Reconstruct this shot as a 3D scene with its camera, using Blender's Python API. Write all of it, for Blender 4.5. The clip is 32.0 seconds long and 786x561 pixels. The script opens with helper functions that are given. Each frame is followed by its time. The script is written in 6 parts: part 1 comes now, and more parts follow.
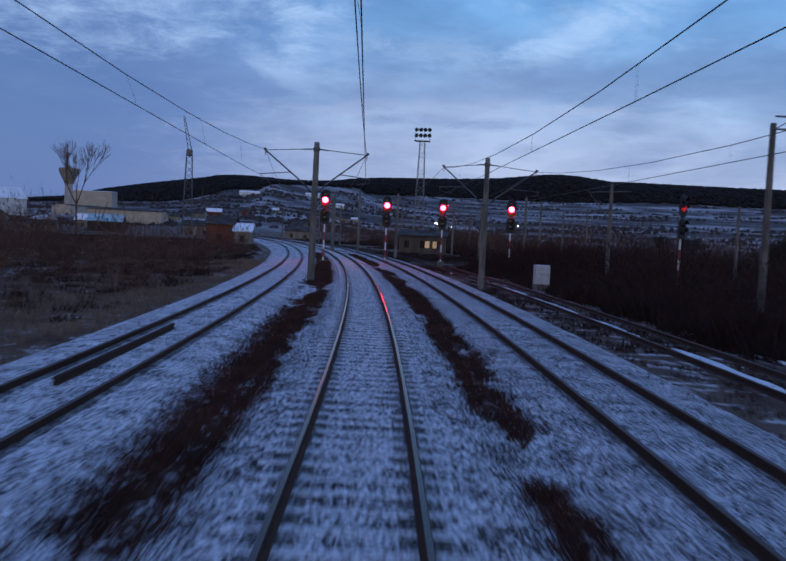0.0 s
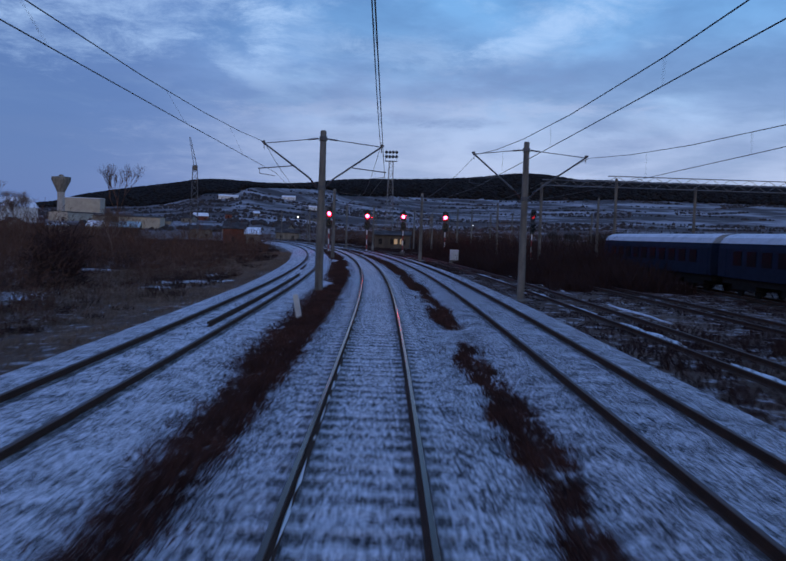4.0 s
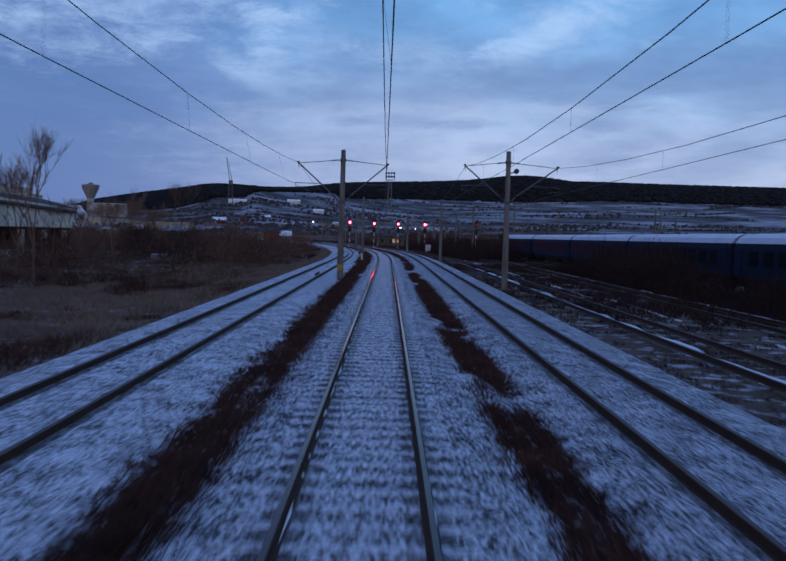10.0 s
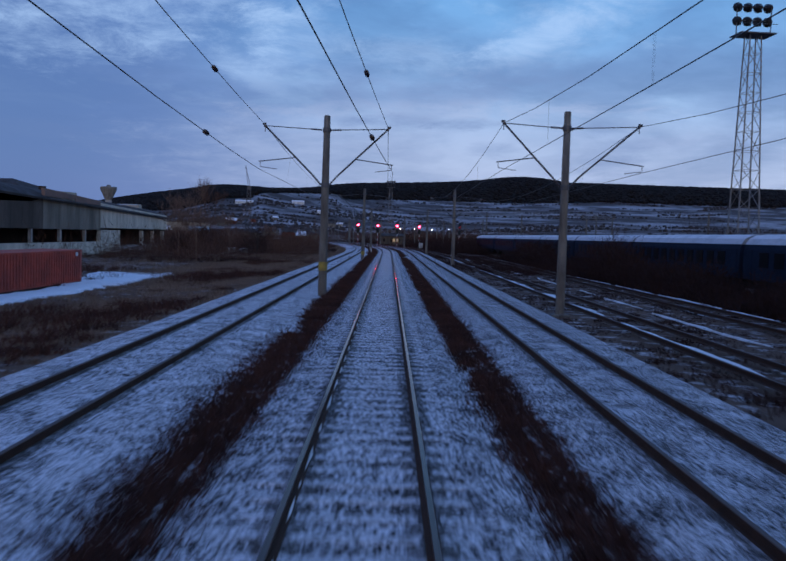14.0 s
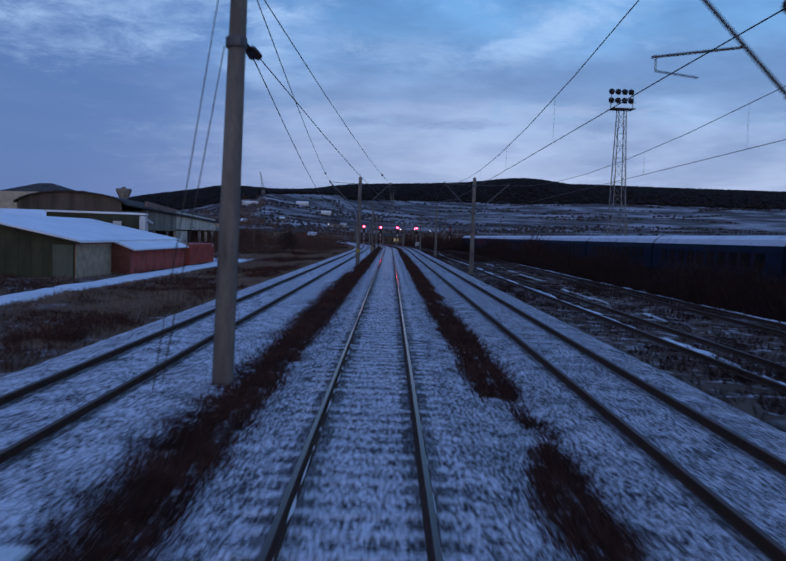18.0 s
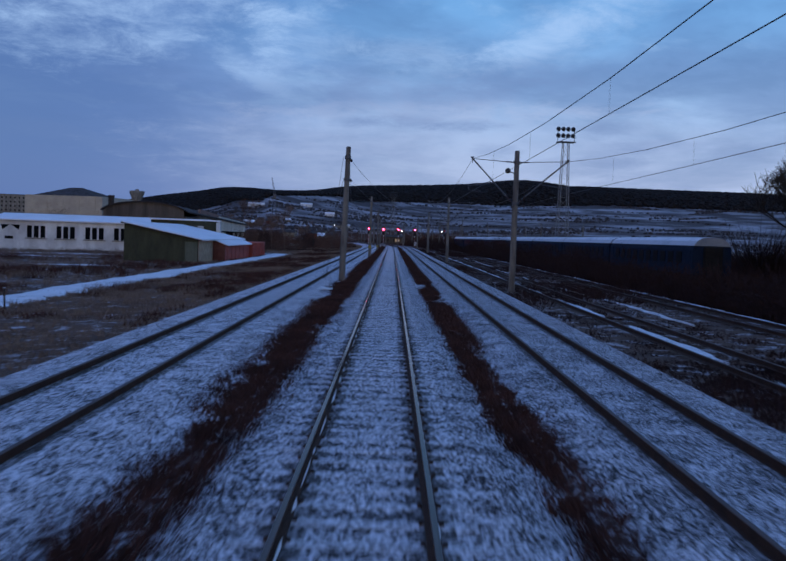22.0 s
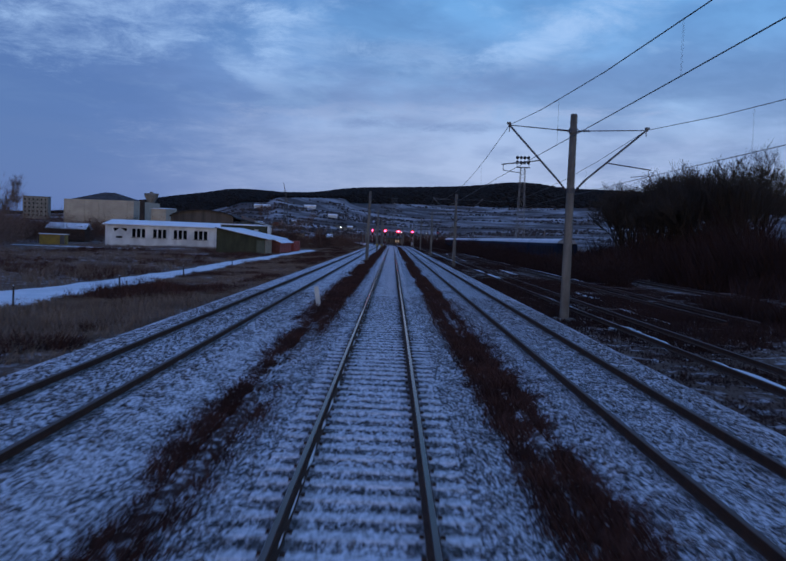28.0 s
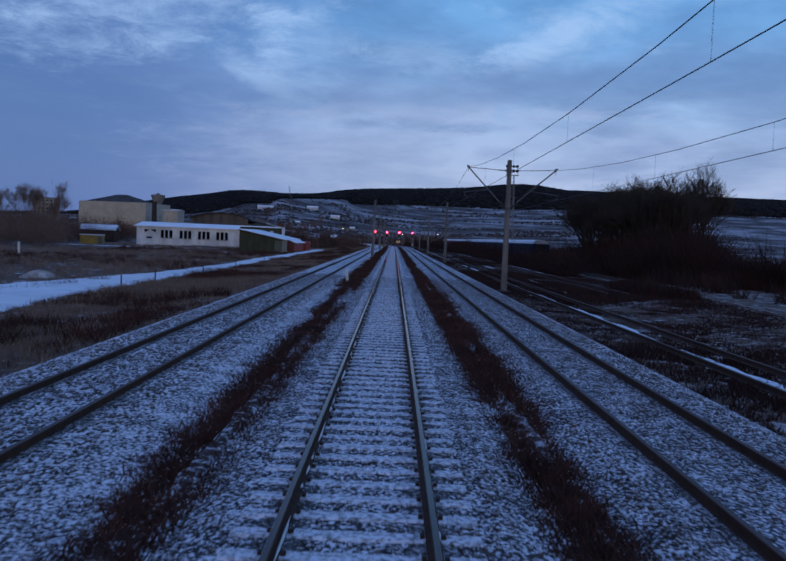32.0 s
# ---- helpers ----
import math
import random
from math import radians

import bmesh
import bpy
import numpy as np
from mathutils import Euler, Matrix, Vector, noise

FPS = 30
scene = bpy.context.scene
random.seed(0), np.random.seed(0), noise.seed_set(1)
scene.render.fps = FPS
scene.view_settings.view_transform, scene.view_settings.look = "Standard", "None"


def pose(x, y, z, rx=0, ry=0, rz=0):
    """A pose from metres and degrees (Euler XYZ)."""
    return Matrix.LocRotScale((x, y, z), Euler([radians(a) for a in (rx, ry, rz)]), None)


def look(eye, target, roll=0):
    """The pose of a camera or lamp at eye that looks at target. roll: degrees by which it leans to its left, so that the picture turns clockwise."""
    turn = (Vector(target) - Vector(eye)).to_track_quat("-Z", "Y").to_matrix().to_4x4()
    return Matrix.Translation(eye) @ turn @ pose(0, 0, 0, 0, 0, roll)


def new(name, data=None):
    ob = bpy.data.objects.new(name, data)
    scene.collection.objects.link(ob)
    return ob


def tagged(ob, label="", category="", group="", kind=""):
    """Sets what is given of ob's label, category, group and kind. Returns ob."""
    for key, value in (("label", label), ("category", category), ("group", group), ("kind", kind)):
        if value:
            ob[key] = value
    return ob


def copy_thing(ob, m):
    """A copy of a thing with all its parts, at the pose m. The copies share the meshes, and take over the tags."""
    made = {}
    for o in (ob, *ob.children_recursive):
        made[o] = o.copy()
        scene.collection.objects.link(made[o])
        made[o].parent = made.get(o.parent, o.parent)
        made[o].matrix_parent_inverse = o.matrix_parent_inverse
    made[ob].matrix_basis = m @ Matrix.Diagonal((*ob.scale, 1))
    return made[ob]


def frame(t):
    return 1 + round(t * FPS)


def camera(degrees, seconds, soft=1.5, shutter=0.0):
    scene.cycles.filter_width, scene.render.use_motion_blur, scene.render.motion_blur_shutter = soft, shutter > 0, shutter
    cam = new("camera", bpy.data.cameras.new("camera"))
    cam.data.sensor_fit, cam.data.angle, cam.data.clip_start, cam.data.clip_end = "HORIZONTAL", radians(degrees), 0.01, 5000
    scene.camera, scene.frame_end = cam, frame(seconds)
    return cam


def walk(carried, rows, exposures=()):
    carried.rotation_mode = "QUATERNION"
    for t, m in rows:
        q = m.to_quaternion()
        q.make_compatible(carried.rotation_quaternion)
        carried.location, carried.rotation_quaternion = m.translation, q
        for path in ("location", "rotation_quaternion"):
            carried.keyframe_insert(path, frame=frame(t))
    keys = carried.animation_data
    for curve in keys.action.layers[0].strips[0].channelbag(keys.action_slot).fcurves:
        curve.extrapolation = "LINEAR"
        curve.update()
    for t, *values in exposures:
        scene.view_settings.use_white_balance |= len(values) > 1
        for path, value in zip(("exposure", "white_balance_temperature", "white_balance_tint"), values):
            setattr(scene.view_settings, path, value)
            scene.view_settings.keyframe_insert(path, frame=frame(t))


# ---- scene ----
cam = camera(49.39, 32.0, soft=1.7, shutter=0.5)
PATH = [
    (0.0, look((-0.205, 328.211, 2.935), (-2.501, 428.037, -2.503), 2.809)),
    (0.5, look((-0.055, 321.981, 2.935), (-1.745, 421.818, -2.511), 2.618)),
    (1.0, look((0.058, 315.727, 2.935), (-1.123, 415.571, -2.521), 2.357)),
    (1.5, look((0.138, 309.450, 2.935), (-0.590, 409.298, -2.524), 2.105)),
    (2.0, look((0.192, 303.150, 2.935), (-0.120, 403.001, -2.515), 1.934)),
    (2.5, look((0.223, 296.826, 2.935), (0.291, 396.679, -2.495), 1.843)),
    (3.0, look((0.239, 290.480, 2.935), (0.621, 390.333, -2.467), 1.833)),
    (3.5, look((0.244, 284.110, 2.935), (0.858, 383.964, -2.436), 1.866)),
    (4.0, look((0.245, 277.718, 2.935), (0.971, 377.572, -2.409), 1.878)),
    (4.5, look((0.245, 271.347, 2.935), (1.028, 371.202, -2.385), 1.868)),
    (5.0, look((0.245, 265.043, 2.935), (1.064, 364.899, -2.365), 1.835)),
    (5.5, look((0.245, 258.805, 2.935), (1.089, 358.662, -2.346), 1.786)),
    (6.0, look((0.245, 252.634, 2.935), (1.101, 352.492, -2.330), 1.737)),
    (6.5, look((0.245, 246.529, 2.935), (1.100, 346.388, -2.316), 1.689)),
    (7.0, look((0.245, 240.491, 2.935), (1.086, 340.350, -2.305), 1.640)),
    (7.5, look((0.245, 234.520, 2.935), (1.062, 334.379, -2.295), 1.602)),
    (8.0, look((0.245, 228.614, 2.935), (1.038, 328.475, -2.286), 1.579)),
    (8.5, look((0.245, 222.735, 2.935), (1.016, 322.596, -2.278), 1.572)),
    (9.0, look((0.245, 216.840, 2.935), (0.996, 316.702, -2.272), 1.579)),
    (9.5, look((0.245, 210.931, 2.935), (0.979, 310.793, -2.268), 1.597)),
    (10.0, look((0.245, 205.006, 2.935), (0.964, 304.868, -2.267), 1.615)),
    (10.5, look((0.245, 199.066, 2.935), (0.951, 298.928, -2.267), 1.634)),
    (11.0, look((0.245, 193.111, 2.935), (0.938, 292.973, -2.268), 1.652)),
    (11.5, look((0.245, 187.140, 2.935), (0.925, 287.003, -2.268), 1.670)),
    (12.0, look((0.245, 181.155, 2.935), (0.912, 281.017, -2.268), 1.688)),
    (12.5, look((0.245, 175.154, 2.935), (0.899, 275.017, -2.269), 1.707)),
    (13.0, look((0.245, 169.138, 2.935), (0.885, 269.001, -2.270), 1.725)),
    (13.5, look((0.245, 163.170, 2.935), (0.872, 263.032, -2.271), 1.743)),
    (14.0, look((0.245, 157.311, 2.935), (0.858, 257.174, -2.273), 1.762)),
    (14.5, look((0.245, 151.562, 2.935), (0.844, 251.425, -2.276), 1.780)),
    (15.0, look((0.245, 145.923, 2.935), (0.830, 245.786, -2.278), 1.798)),
    (15.5, look((0.245, 140.394, 2.935), (0.816, 240.256, -2.280), 1.816)),
    (16.0, look((0.245, 134.974, 2.935), (0.803, 234.836, -2.283), 1.835)),
    (16.5, look((0.245, 129.639, 2.935), (0.785, 229.501, -2.283), 1.853)),
    (17.0, look((0.245, 124.363, 2.935), (0.764, 224.225, -2.280), 1.871)),
    (17.5, look((0.245, 119.146, 2.935), (0.738, 219.009, -2.274), 1.890)),
    (18.0, look((0.245, 113.987, 2.935), (0.708, 213.851, -2.266), 1.908)),
    (18.5, look((0.245, 108.888, 2.935), (0.675, 208.753, -2.255), 1.926)),
    (19.0, look((0.245, 103.848, 2.935), (0.641, 203.713, -2.244), 1.945)),
    (19.5, look((0.245, 98.867, 2.935), (0.608, 198.733, -2.233), 1.963)),
    (20.0, look((0.245, 93.945, 2.935), (0.575, 193.811, -2.222), 1.981)),
    (20.5, look((0.245, 89.071, 2.935), (0.548, 188.938, -2.210), 1.999)),
    (21.0, look((0.245, 84.235, 2.935), (0.531, 184.103, -2.196), 2.018)),
    (21.5, look((0.245, 79.437, 2.935), (0.524, 179.305, -2.180), 2.036)),
    (22.0, look((0.245, 74.676, 2.935), (0.525, 174.546, -2.163), 2.054)),
    (22.5, look((0.245, 69.954, 2.935), (0.534, 169.824, -2.144), 2.073)),
    (23.0, look((0.245, 65.269, 2.935), (0.543, 165.140, -2.125), 2.091)),
    (23.5, look((0.245, 60.617, 2.935), (0.551, 160.490, -2.107), 2.109)),
    (24.0, look((0.245, 55.993, 2.935), (0.560, 155.867, -2.088), 2.127)),
    (24.5, look((0.245, 51.398, 2.935), (0.565, 151.272, -2.072), 2.146)),
    (25.0, look((0.245, 46.830, 2.935), (0.564, 146.705, -2.061), 2.164)),
    (25.5, look((0.245, 42.336, 2.935), (0.557, 142.211, -2.055), 2.182)),
    (26.0, look((0.245, 37.960, 2.935), (0.546, 137.835, -2.052), 2.201)),
    (26.5, look((0.245, 33.703, 2.935), (0.530, 133.578, -2.053), 2.219)),
    (27.0, look((0.245, 29.564, 2.935), (0.514, 129.439, -2.054), 2.237)),
    (27.5, look((0.245, 25.544, 2.935), (0.498, 125.419, -2.055), 2.256)),
    (28.0, look((0.245, 21.642, 2.935), (0.481, 121.517, -2.053), 2.274)),
    (28.5, look((0.245, 17.938, 2.935), (0.464, 117.814, -2.047), 2.292)),
    (29.0, look((0.245, 14.513, 2.935), (0.446, 114.389, -2.038), 2.310)),
    (29.5, look((0.245, 11.365, 2.935), (0.427, 111.242, -2.024), 2.329)),
    (30.0, look((0.245, 8.496, 2.935), (0.408, 108.373, -2.008), 2.347)),
    (30.5, look((0.245, 5.917, 2.935), (0.388, 105.795, -1.992), 2.365)),
    (31.0, look((0.245, 3.641, 2.935), (0.369, 103.521, -1.975), 2.384)),
    (31.5, look((0.245, 1.669, 2.935), (0.352, 101.549, -1.962), 2.399)),
    (32.0, look((0.245, 0.000, 2.935), (0.341, 99.880, -1.952), 2.410)),
]
walk(cam, PATH, [(0.0, 0.0, 6500, 10), (9.0, -0.02, 6450, 10), (19.0, -0.08, 6350, 9.5), (32.0, -0.13, 6250, 9)])

# ---- sky and light ----
world = bpy.data.worlds.new("dusk_sky")
scene.world = world
world.use_nodes = True
wt = world.node_tree
wt.nodes.clear()


def wn(kind, **kw):
    n = wt.nodes.new(kind)
    for k, v in kw.items():
        n.inputs[k].default_value = v
    return n


def wmath(op, a, b=None):
    n = wt.nodes.new("ShaderNodeMath")
    n.operation = op
    for i, q in enumerate((a, b)):
        if q is None:
            continue
        if isinstance(q, (int, float)):
            n.inputs[i].default_value = q
        else:
            wt.links.new(q, n.inputs[i])
    return n.outputs[0]


def wmix(f, a, b, blend="MIX"):
    n = wt.nodes.new("ShaderNodeMix")
    n.data_type, n.blend_type = "RGBA", blend
    for slot, q in ((0, f), (6, a), (7, b)):
        if isinstance(q, (int, float)):
            n.inputs[slot].default_value = q
        elif isinstance(q, tuple):
            n.inputs[slot].default_value = (*q, 1)
        else:
            wt.links.new(q, n.inputs[slot])
    return n.outputs[2]


def wramp(f, lo, hi):
    n = wt.nodes.new("ShaderNodeMapRange")
    n.interpolation_type = "SMOOTHSTEP"
    wt.links.new(f, n.inputs[0])
    n.inputs[1].default_value, n.inputs[2].default_value = lo, hi
    return n.outputs[0]


co = wn("ShaderNodeTexCoord")
sep = wn("ShaderNodeSeparateXYZ")
wt.links.new(co.outputs["Generated"], sep.inputs[0])
up = wmath("MAXIMUM", sep.outputs[2], 0.0)
den = wmath("ADD", up, 0.16)
flat = wn("ShaderNodeCombineXYZ")
wt.links.new(wmath("DIVIDE", sep.outputs[0], den), flat.inputs[0])
wt.links.new(wmath("DIVIDE", sep.outputs[1], den), flat.inputs[1])


def wnoise(scale, detail, rough, shift):
    m = wn("ShaderNodeMapping")
    wt.links.new(flat.outputs[0], m.inputs[0])
    m.inputs["Location"].default_value = shift
    n = wn("ShaderNodeTexNoise", Scale=scale, Detail=detail, Roughness=rough, Distortion=0.35)
    wt.links.new(m.outputs[0], n.inputs["Vector"])
    return n.outputs[0]


deck = wnoise(1.25, 6, 0.55, (3.1, 1.7, 0))
wisp = wnoise(2.4, 7, 0.6, (0.4, 7.2, 0))
streak = wnoise(1.6, 5, 0.55, (8.0, 2.0, 1.0))
sky = wt.nodes.new("ShaderNodeTexSky")
sky.sky_type, sky.sun_disc = "NISHITA", False
sky.sun_elevation, sky.sun_rotation = radians(6), radians(190)
sky.air_density, sky.dust_density = 1.2, 0.6
clear = wmix(wramp(up, 0.03, 0.27), (0.40, 0.478, 0.70), (0.145, 0.345, 0.67))
grey = wmix(wramp(up, 0.03, 0.27), (0.215, 0.30, 0.52), (0.085, 0.200, 0.45))
c1 = wmix(wmath("MULTIPLY", wramp(deck, 0.36, 0.64), 0.85), clear, grey)
side = wramp(sep.outputs[0], -0.40, 0.02)
c1 = wmix(wmath("MULTIPLY", wmath("SUBTRACT", 1.0, side), 0.92), c1, (0.075, 0.155, 0.43))
high = wramp(up, 0.06, 0.2)
c2 = wmix(wmath("MULTIPLY", wmath("MULTIPLY", wramp(wisp, 0.53, 0.70), high), 0.30), c1, (0.38, 0.56, 0.83))
low = wmath("MULTIPLY", wramp(up, 0.05, 0.11), wmath("SUBTRACT", 1.0, wramp(up, 0.15, 0.22)))
c3 = wmix(wmath("MULTIPLY", wmath("MULTIPLY", wramp(streak, 0.48, 0.64), low), 0.30), c2, (0.16, 0.225, 0.45))
mottle = wnoise(4.2, 7, 0.62, (2.0, 5.0, 3.0))
c3 = wmix(wmath("MULTIPLY", wmath("MULTIPLY", wramp(mottle, 0.40, 0.62), wramp(up, 0.03, 0.16)), 0.30), c3, wmix(1.0, c3, (0.62, 0.70, 0.76), "MULTIPLY"))
c3 = wmix(wmath("MULTIPLY", wmath("SUBTRACT", 1.0, wramp(sep.outputs[0], -0.44, -0.06)), 0.85), c3, (0.072, 0.150, 0.37))
# single clouds, the first partly a window reflection painted in: heading, elevation, half width, half height (radians),
# slope, strength, lit or shaded
heading = wmath("ARCTAN2", sep.outputs[0], sep.outputs[1])
ragged = wmath("MULTIPLY", wmath("SUBTRACT", wnoise(4.5, 9, 0.72, (1.0, 3.0, 6.0)), 0.5), 9.0)
for a0, e0, ra, re, slope, amount, tone in (
    (-0.365, 0.262, 0.190, 0.062, 0.05, 0.75, "lit"), (-0.153, 0.232, 0.020, 0.028, 0.0, 0.70, "lit"), (-0.102, 0.222, 0.040, 0.020, -0.1, 0.45, "lit"),
    (-0.165, 0.178, 0.045, 0.013, -0.5, 0.55, "lit"), (-0.140, 0.192, 0.020, 0.014, 0.0, 0.35, "lit"), (0.163, 0.224, 0.070, 0.014, 0.35, 0.75, "lit"),
    (0.220, 0.250, 0.085, 0.026, 0.3, 0.55, "lit"), (0.020, 0.200, 0.045, 0.024, 0.0, 0.40, "lit"), (0.065, 0.145, 0.170, 0.009, 0.02, 0.60, "pale"),
    (0.080, 0.095, 0.260, 0.045, 0.0, 0.40, "pale"),
    (-0.020, 0.164, 0.170, 0.016, 0.08, 0.45, "shaded"), (0.170, 0.185, 0.110, 0.018, 0.1, 0.30, "shaded"), (-0.044, 0.131, 0.026, 0.006, 0.1, 0.70, "shaded"),
    (0.008, 0.132, 0.040, 0.009, 0.0, 0.65, "shaded"), (0.081, 0.129, 0.036, 0.006, 0.05, 0.65, "shaded"), (0.237, 0.128, 0.022, 0.009, 0.1, 0.65, "shaded"),
    (0.252, 0.094, 0.036, 0.018, 0.2, 0.60, "shaded"), (0.114, 0.100, 0.022, 0.009, 0.0, 0.40, "shaded")):
    da = wmath("SUBTRACT", heading, a0)
    de = wmath("SUBTRACT", wmath("SUBTRACT", sep.outputs[2], e0), wmath("MULTIPLY", da, slope))
    far = wmath("ADD", wmath("POWER", wmath("ABSOLUTE", wmath("DIVIDE", da, ra)), 2.0), wmath("POWER", wmath("ABSOLUTE", wmath("DIVIDE", de, re)), 2.0))
    inside = wmath("SUBTRACT", 1.0, wramp(wmath("ADD", far, ragged), -1.6, 2.6))
    tint = {"lit": (0.34, 0.50, 0.78), "pale": (0.335, 0.42, 0.65), "shaded": (0.135, 0.215, 0.44)}[tone]
    c3 = wmix(wmath("MULTIPLY", inside, amount), c3, tint)
c3 = wmix(wmath("MULTIPLY", wramp(up, 0.30, 0.8), 0.8), c3, (0.125, 0.265, 0.70))
back = wmath("MULTIPLY", wramp(wmath("MULTIPLY", sep.outputs[1], -1.0), 0.0, 0.6), wmath("SUBTRACT", 1.0, wramp(up, 0.10, 0.45)))
c4 = wmix(back, c3, (0.60, 0.52, 0.50))
addn = wmix(0.008, c4, sky.outputs[0], "ADD")
bg = wn("ShaderNodeBackground", Strength=1.2)
wt.links.new(addn, bg.inputs[0])
wo = wn("ShaderNodeOutputWorld")
wt.links.new(bg.outputs[0], wo.inputs[0])

sun = new("sun", bpy.data.lights.new("sun", "SUN"))
sun.data.energy, sun.data.angle, sun.data.color = 0.32, radians(50), (1.0, 0.86, 0.76)
sun.matrix_world = look((-10, -60, 9), (0, 0, 0))

# ---- materials ----
MATS = {}


def surface(name, a, b, scale=3.0, rough=0.85, metal=0.0, bump=0.3, fine=30.0, snow=0.0, snow_scale=6.0, snow_lo=0.42, snow_hi=0.6, up_only=True, stretch=(1, 1, 1), island=0.0, grime=0.35, clump=0.0):
    """Two base colours mixed by coarse noise, fine grain, relief, and thin snow that lies on what faces up."""
    m = bpy.data.materials.new(name)
    m.use_nodes = True
    nt = m.node_tree
    p = nt.nodes["Principled BSDF"]

    def node(kind, **kw):
        n = nt.nodes.new(kind)
        for k, v in kw.items():
            n.inputs[k].default_value = v
        return n

    def mixc(f, x, y, blend="MIX"):
        n = nt.nodes.new("ShaderNodeMix")
        n.data_type, n.blend_type = "RGBA", blend
        for slot, q in ((0, f), (6, x), (7, y)):
            if isinstance(q, (int, float)):
                n.inputs[slot].default_value = q
            elif isinstance(q, tuple):
                n.inputs[slot].default_value = (*q, 1)
            else:
                nt.links.new(q, n.inputs[slot])
        return n.outputs[2]

    def ramp(f, lo, hi):
        n = nt.nodes.new("ShaderNodeMapRange")
        nt.links.new(f, n.inputs[0])
        n.inputs[1].default_value, n.inputs[2].default_value = lo, hi
        return n.outputs[0]

    def mul(x, y):
        n = nt.nodes.new("ShaderNodeMath")
        n.operation = "MULTIPLY"
        for i, q in enumerate((x, y)):
            if isinstance(q, (int, float)):
                n.inputs[i].default_value = q
            else:
                nt.links.new(q, n.inputs[i])
        return n.outputs[0]

    geo = node("ShaderNodeNewGeometry")
    mp = node("ShaderNodeMapping")
    mp.inputs["Scale"].default_value = stretch
    nt.links.new(geo.outputs["Position"], mp.inputs[0])

    def noisy(sc, detail=4, r=0.6):
        n = node("ShaderNodeTexNoise", Scale=sc, Detail=detail, Roughness=r)
        nt.links.new(mp.outputs[0], n.inputs["Vector"])
        return n.outputs[0]

    big, small = noisy(scale), noisy(fine, 3)
    col = mixc(ramp(big, 0.35, 0.65), a, b)
    col = mixc(mul(ramp(small, 0.3, 0.72), grime), col, tuple(0.45 * q for q in a))
    if island:
        col = mixc(mul(geo.outputs["Random Per Island"], island), col, tuple(0.35 * q for q in b))
    rg = mixc(ramp(small, 0.3, 0.7), (rough * 0.88,) * 3, (min(1, rough * 1.1),) * 3)
    if snow:
        field = noisy(snow_scale, 6, 0.62)
        if clump:
            sh = nt.nodes.new("ShaderNodeMath")
            sh.operation = "MULTIPLY_ADD"
            nt.links.new(noisy(1.3, 5, 0.65), sh.inputs[0])
            sh.inputs[1].default_value = clump
            nt.links.new(field, sh.inputs[2])
            field = sh.outputs[0]
            snow_lo, snow_hi = snow_lo + clump / 2, snow_hi + clump / 2
        patch = ramp(field, snow_lo, snow_hi)
        f = mul(patch, snow)
        if up_only:
            sp = node("ShaderNodeSeparateXYZ")
            nt.links.new(geo.outputs["Normal"], sp.inputs[0])
            f = mul(f, ramp(sp.outputs[2], 0.25, 0.7))
        wh = mixc(ramp(small, 0.25, 0.75), (0.90, 0.86, 0.89), (0.66, 0.61, 0.65))
        col = mixc(f, col, wh)
    nt.links.new(col, p.inputs["Base Color"])
    nt.links.new(rg, p.inputs["Roughness"])
    p.inputs["Metallic"].default_value = metal
    if name == "dark_window_glass":
        p.inputs["Specular IOR Level"].default_value = 0.02
    if name == "worn_rail_head":
        p.inputs["Specular IOR Level"].default_value = 0.09
    if rough > 0.8:
        p.inputs["Specular IOR Level"].default_value = 0.12
    if bump:
        bn = node("ShaderNodeBump", Strength=bump, Distance=0.03)
        nt.links.new(small, bn.inputs["Height"])
        nt.links.new(bn.outputs[0], p.inputs["Normal"])
    MATS[name] = m
    return m


def glow(name, colour, strength):
    m = bpy.data.materials.new(name)
    m.use_nodes = True
    p = m.node_tree.nodes["Principled BSDF"]
    p.inputs["Base Color"].default_value = (*[0.3 * c for c in colour], 1)
    p.inputs["Emission Color"].default_value = (*colour, 1)
    p.inputs["Emission Strength"].default_value = strength
    return m


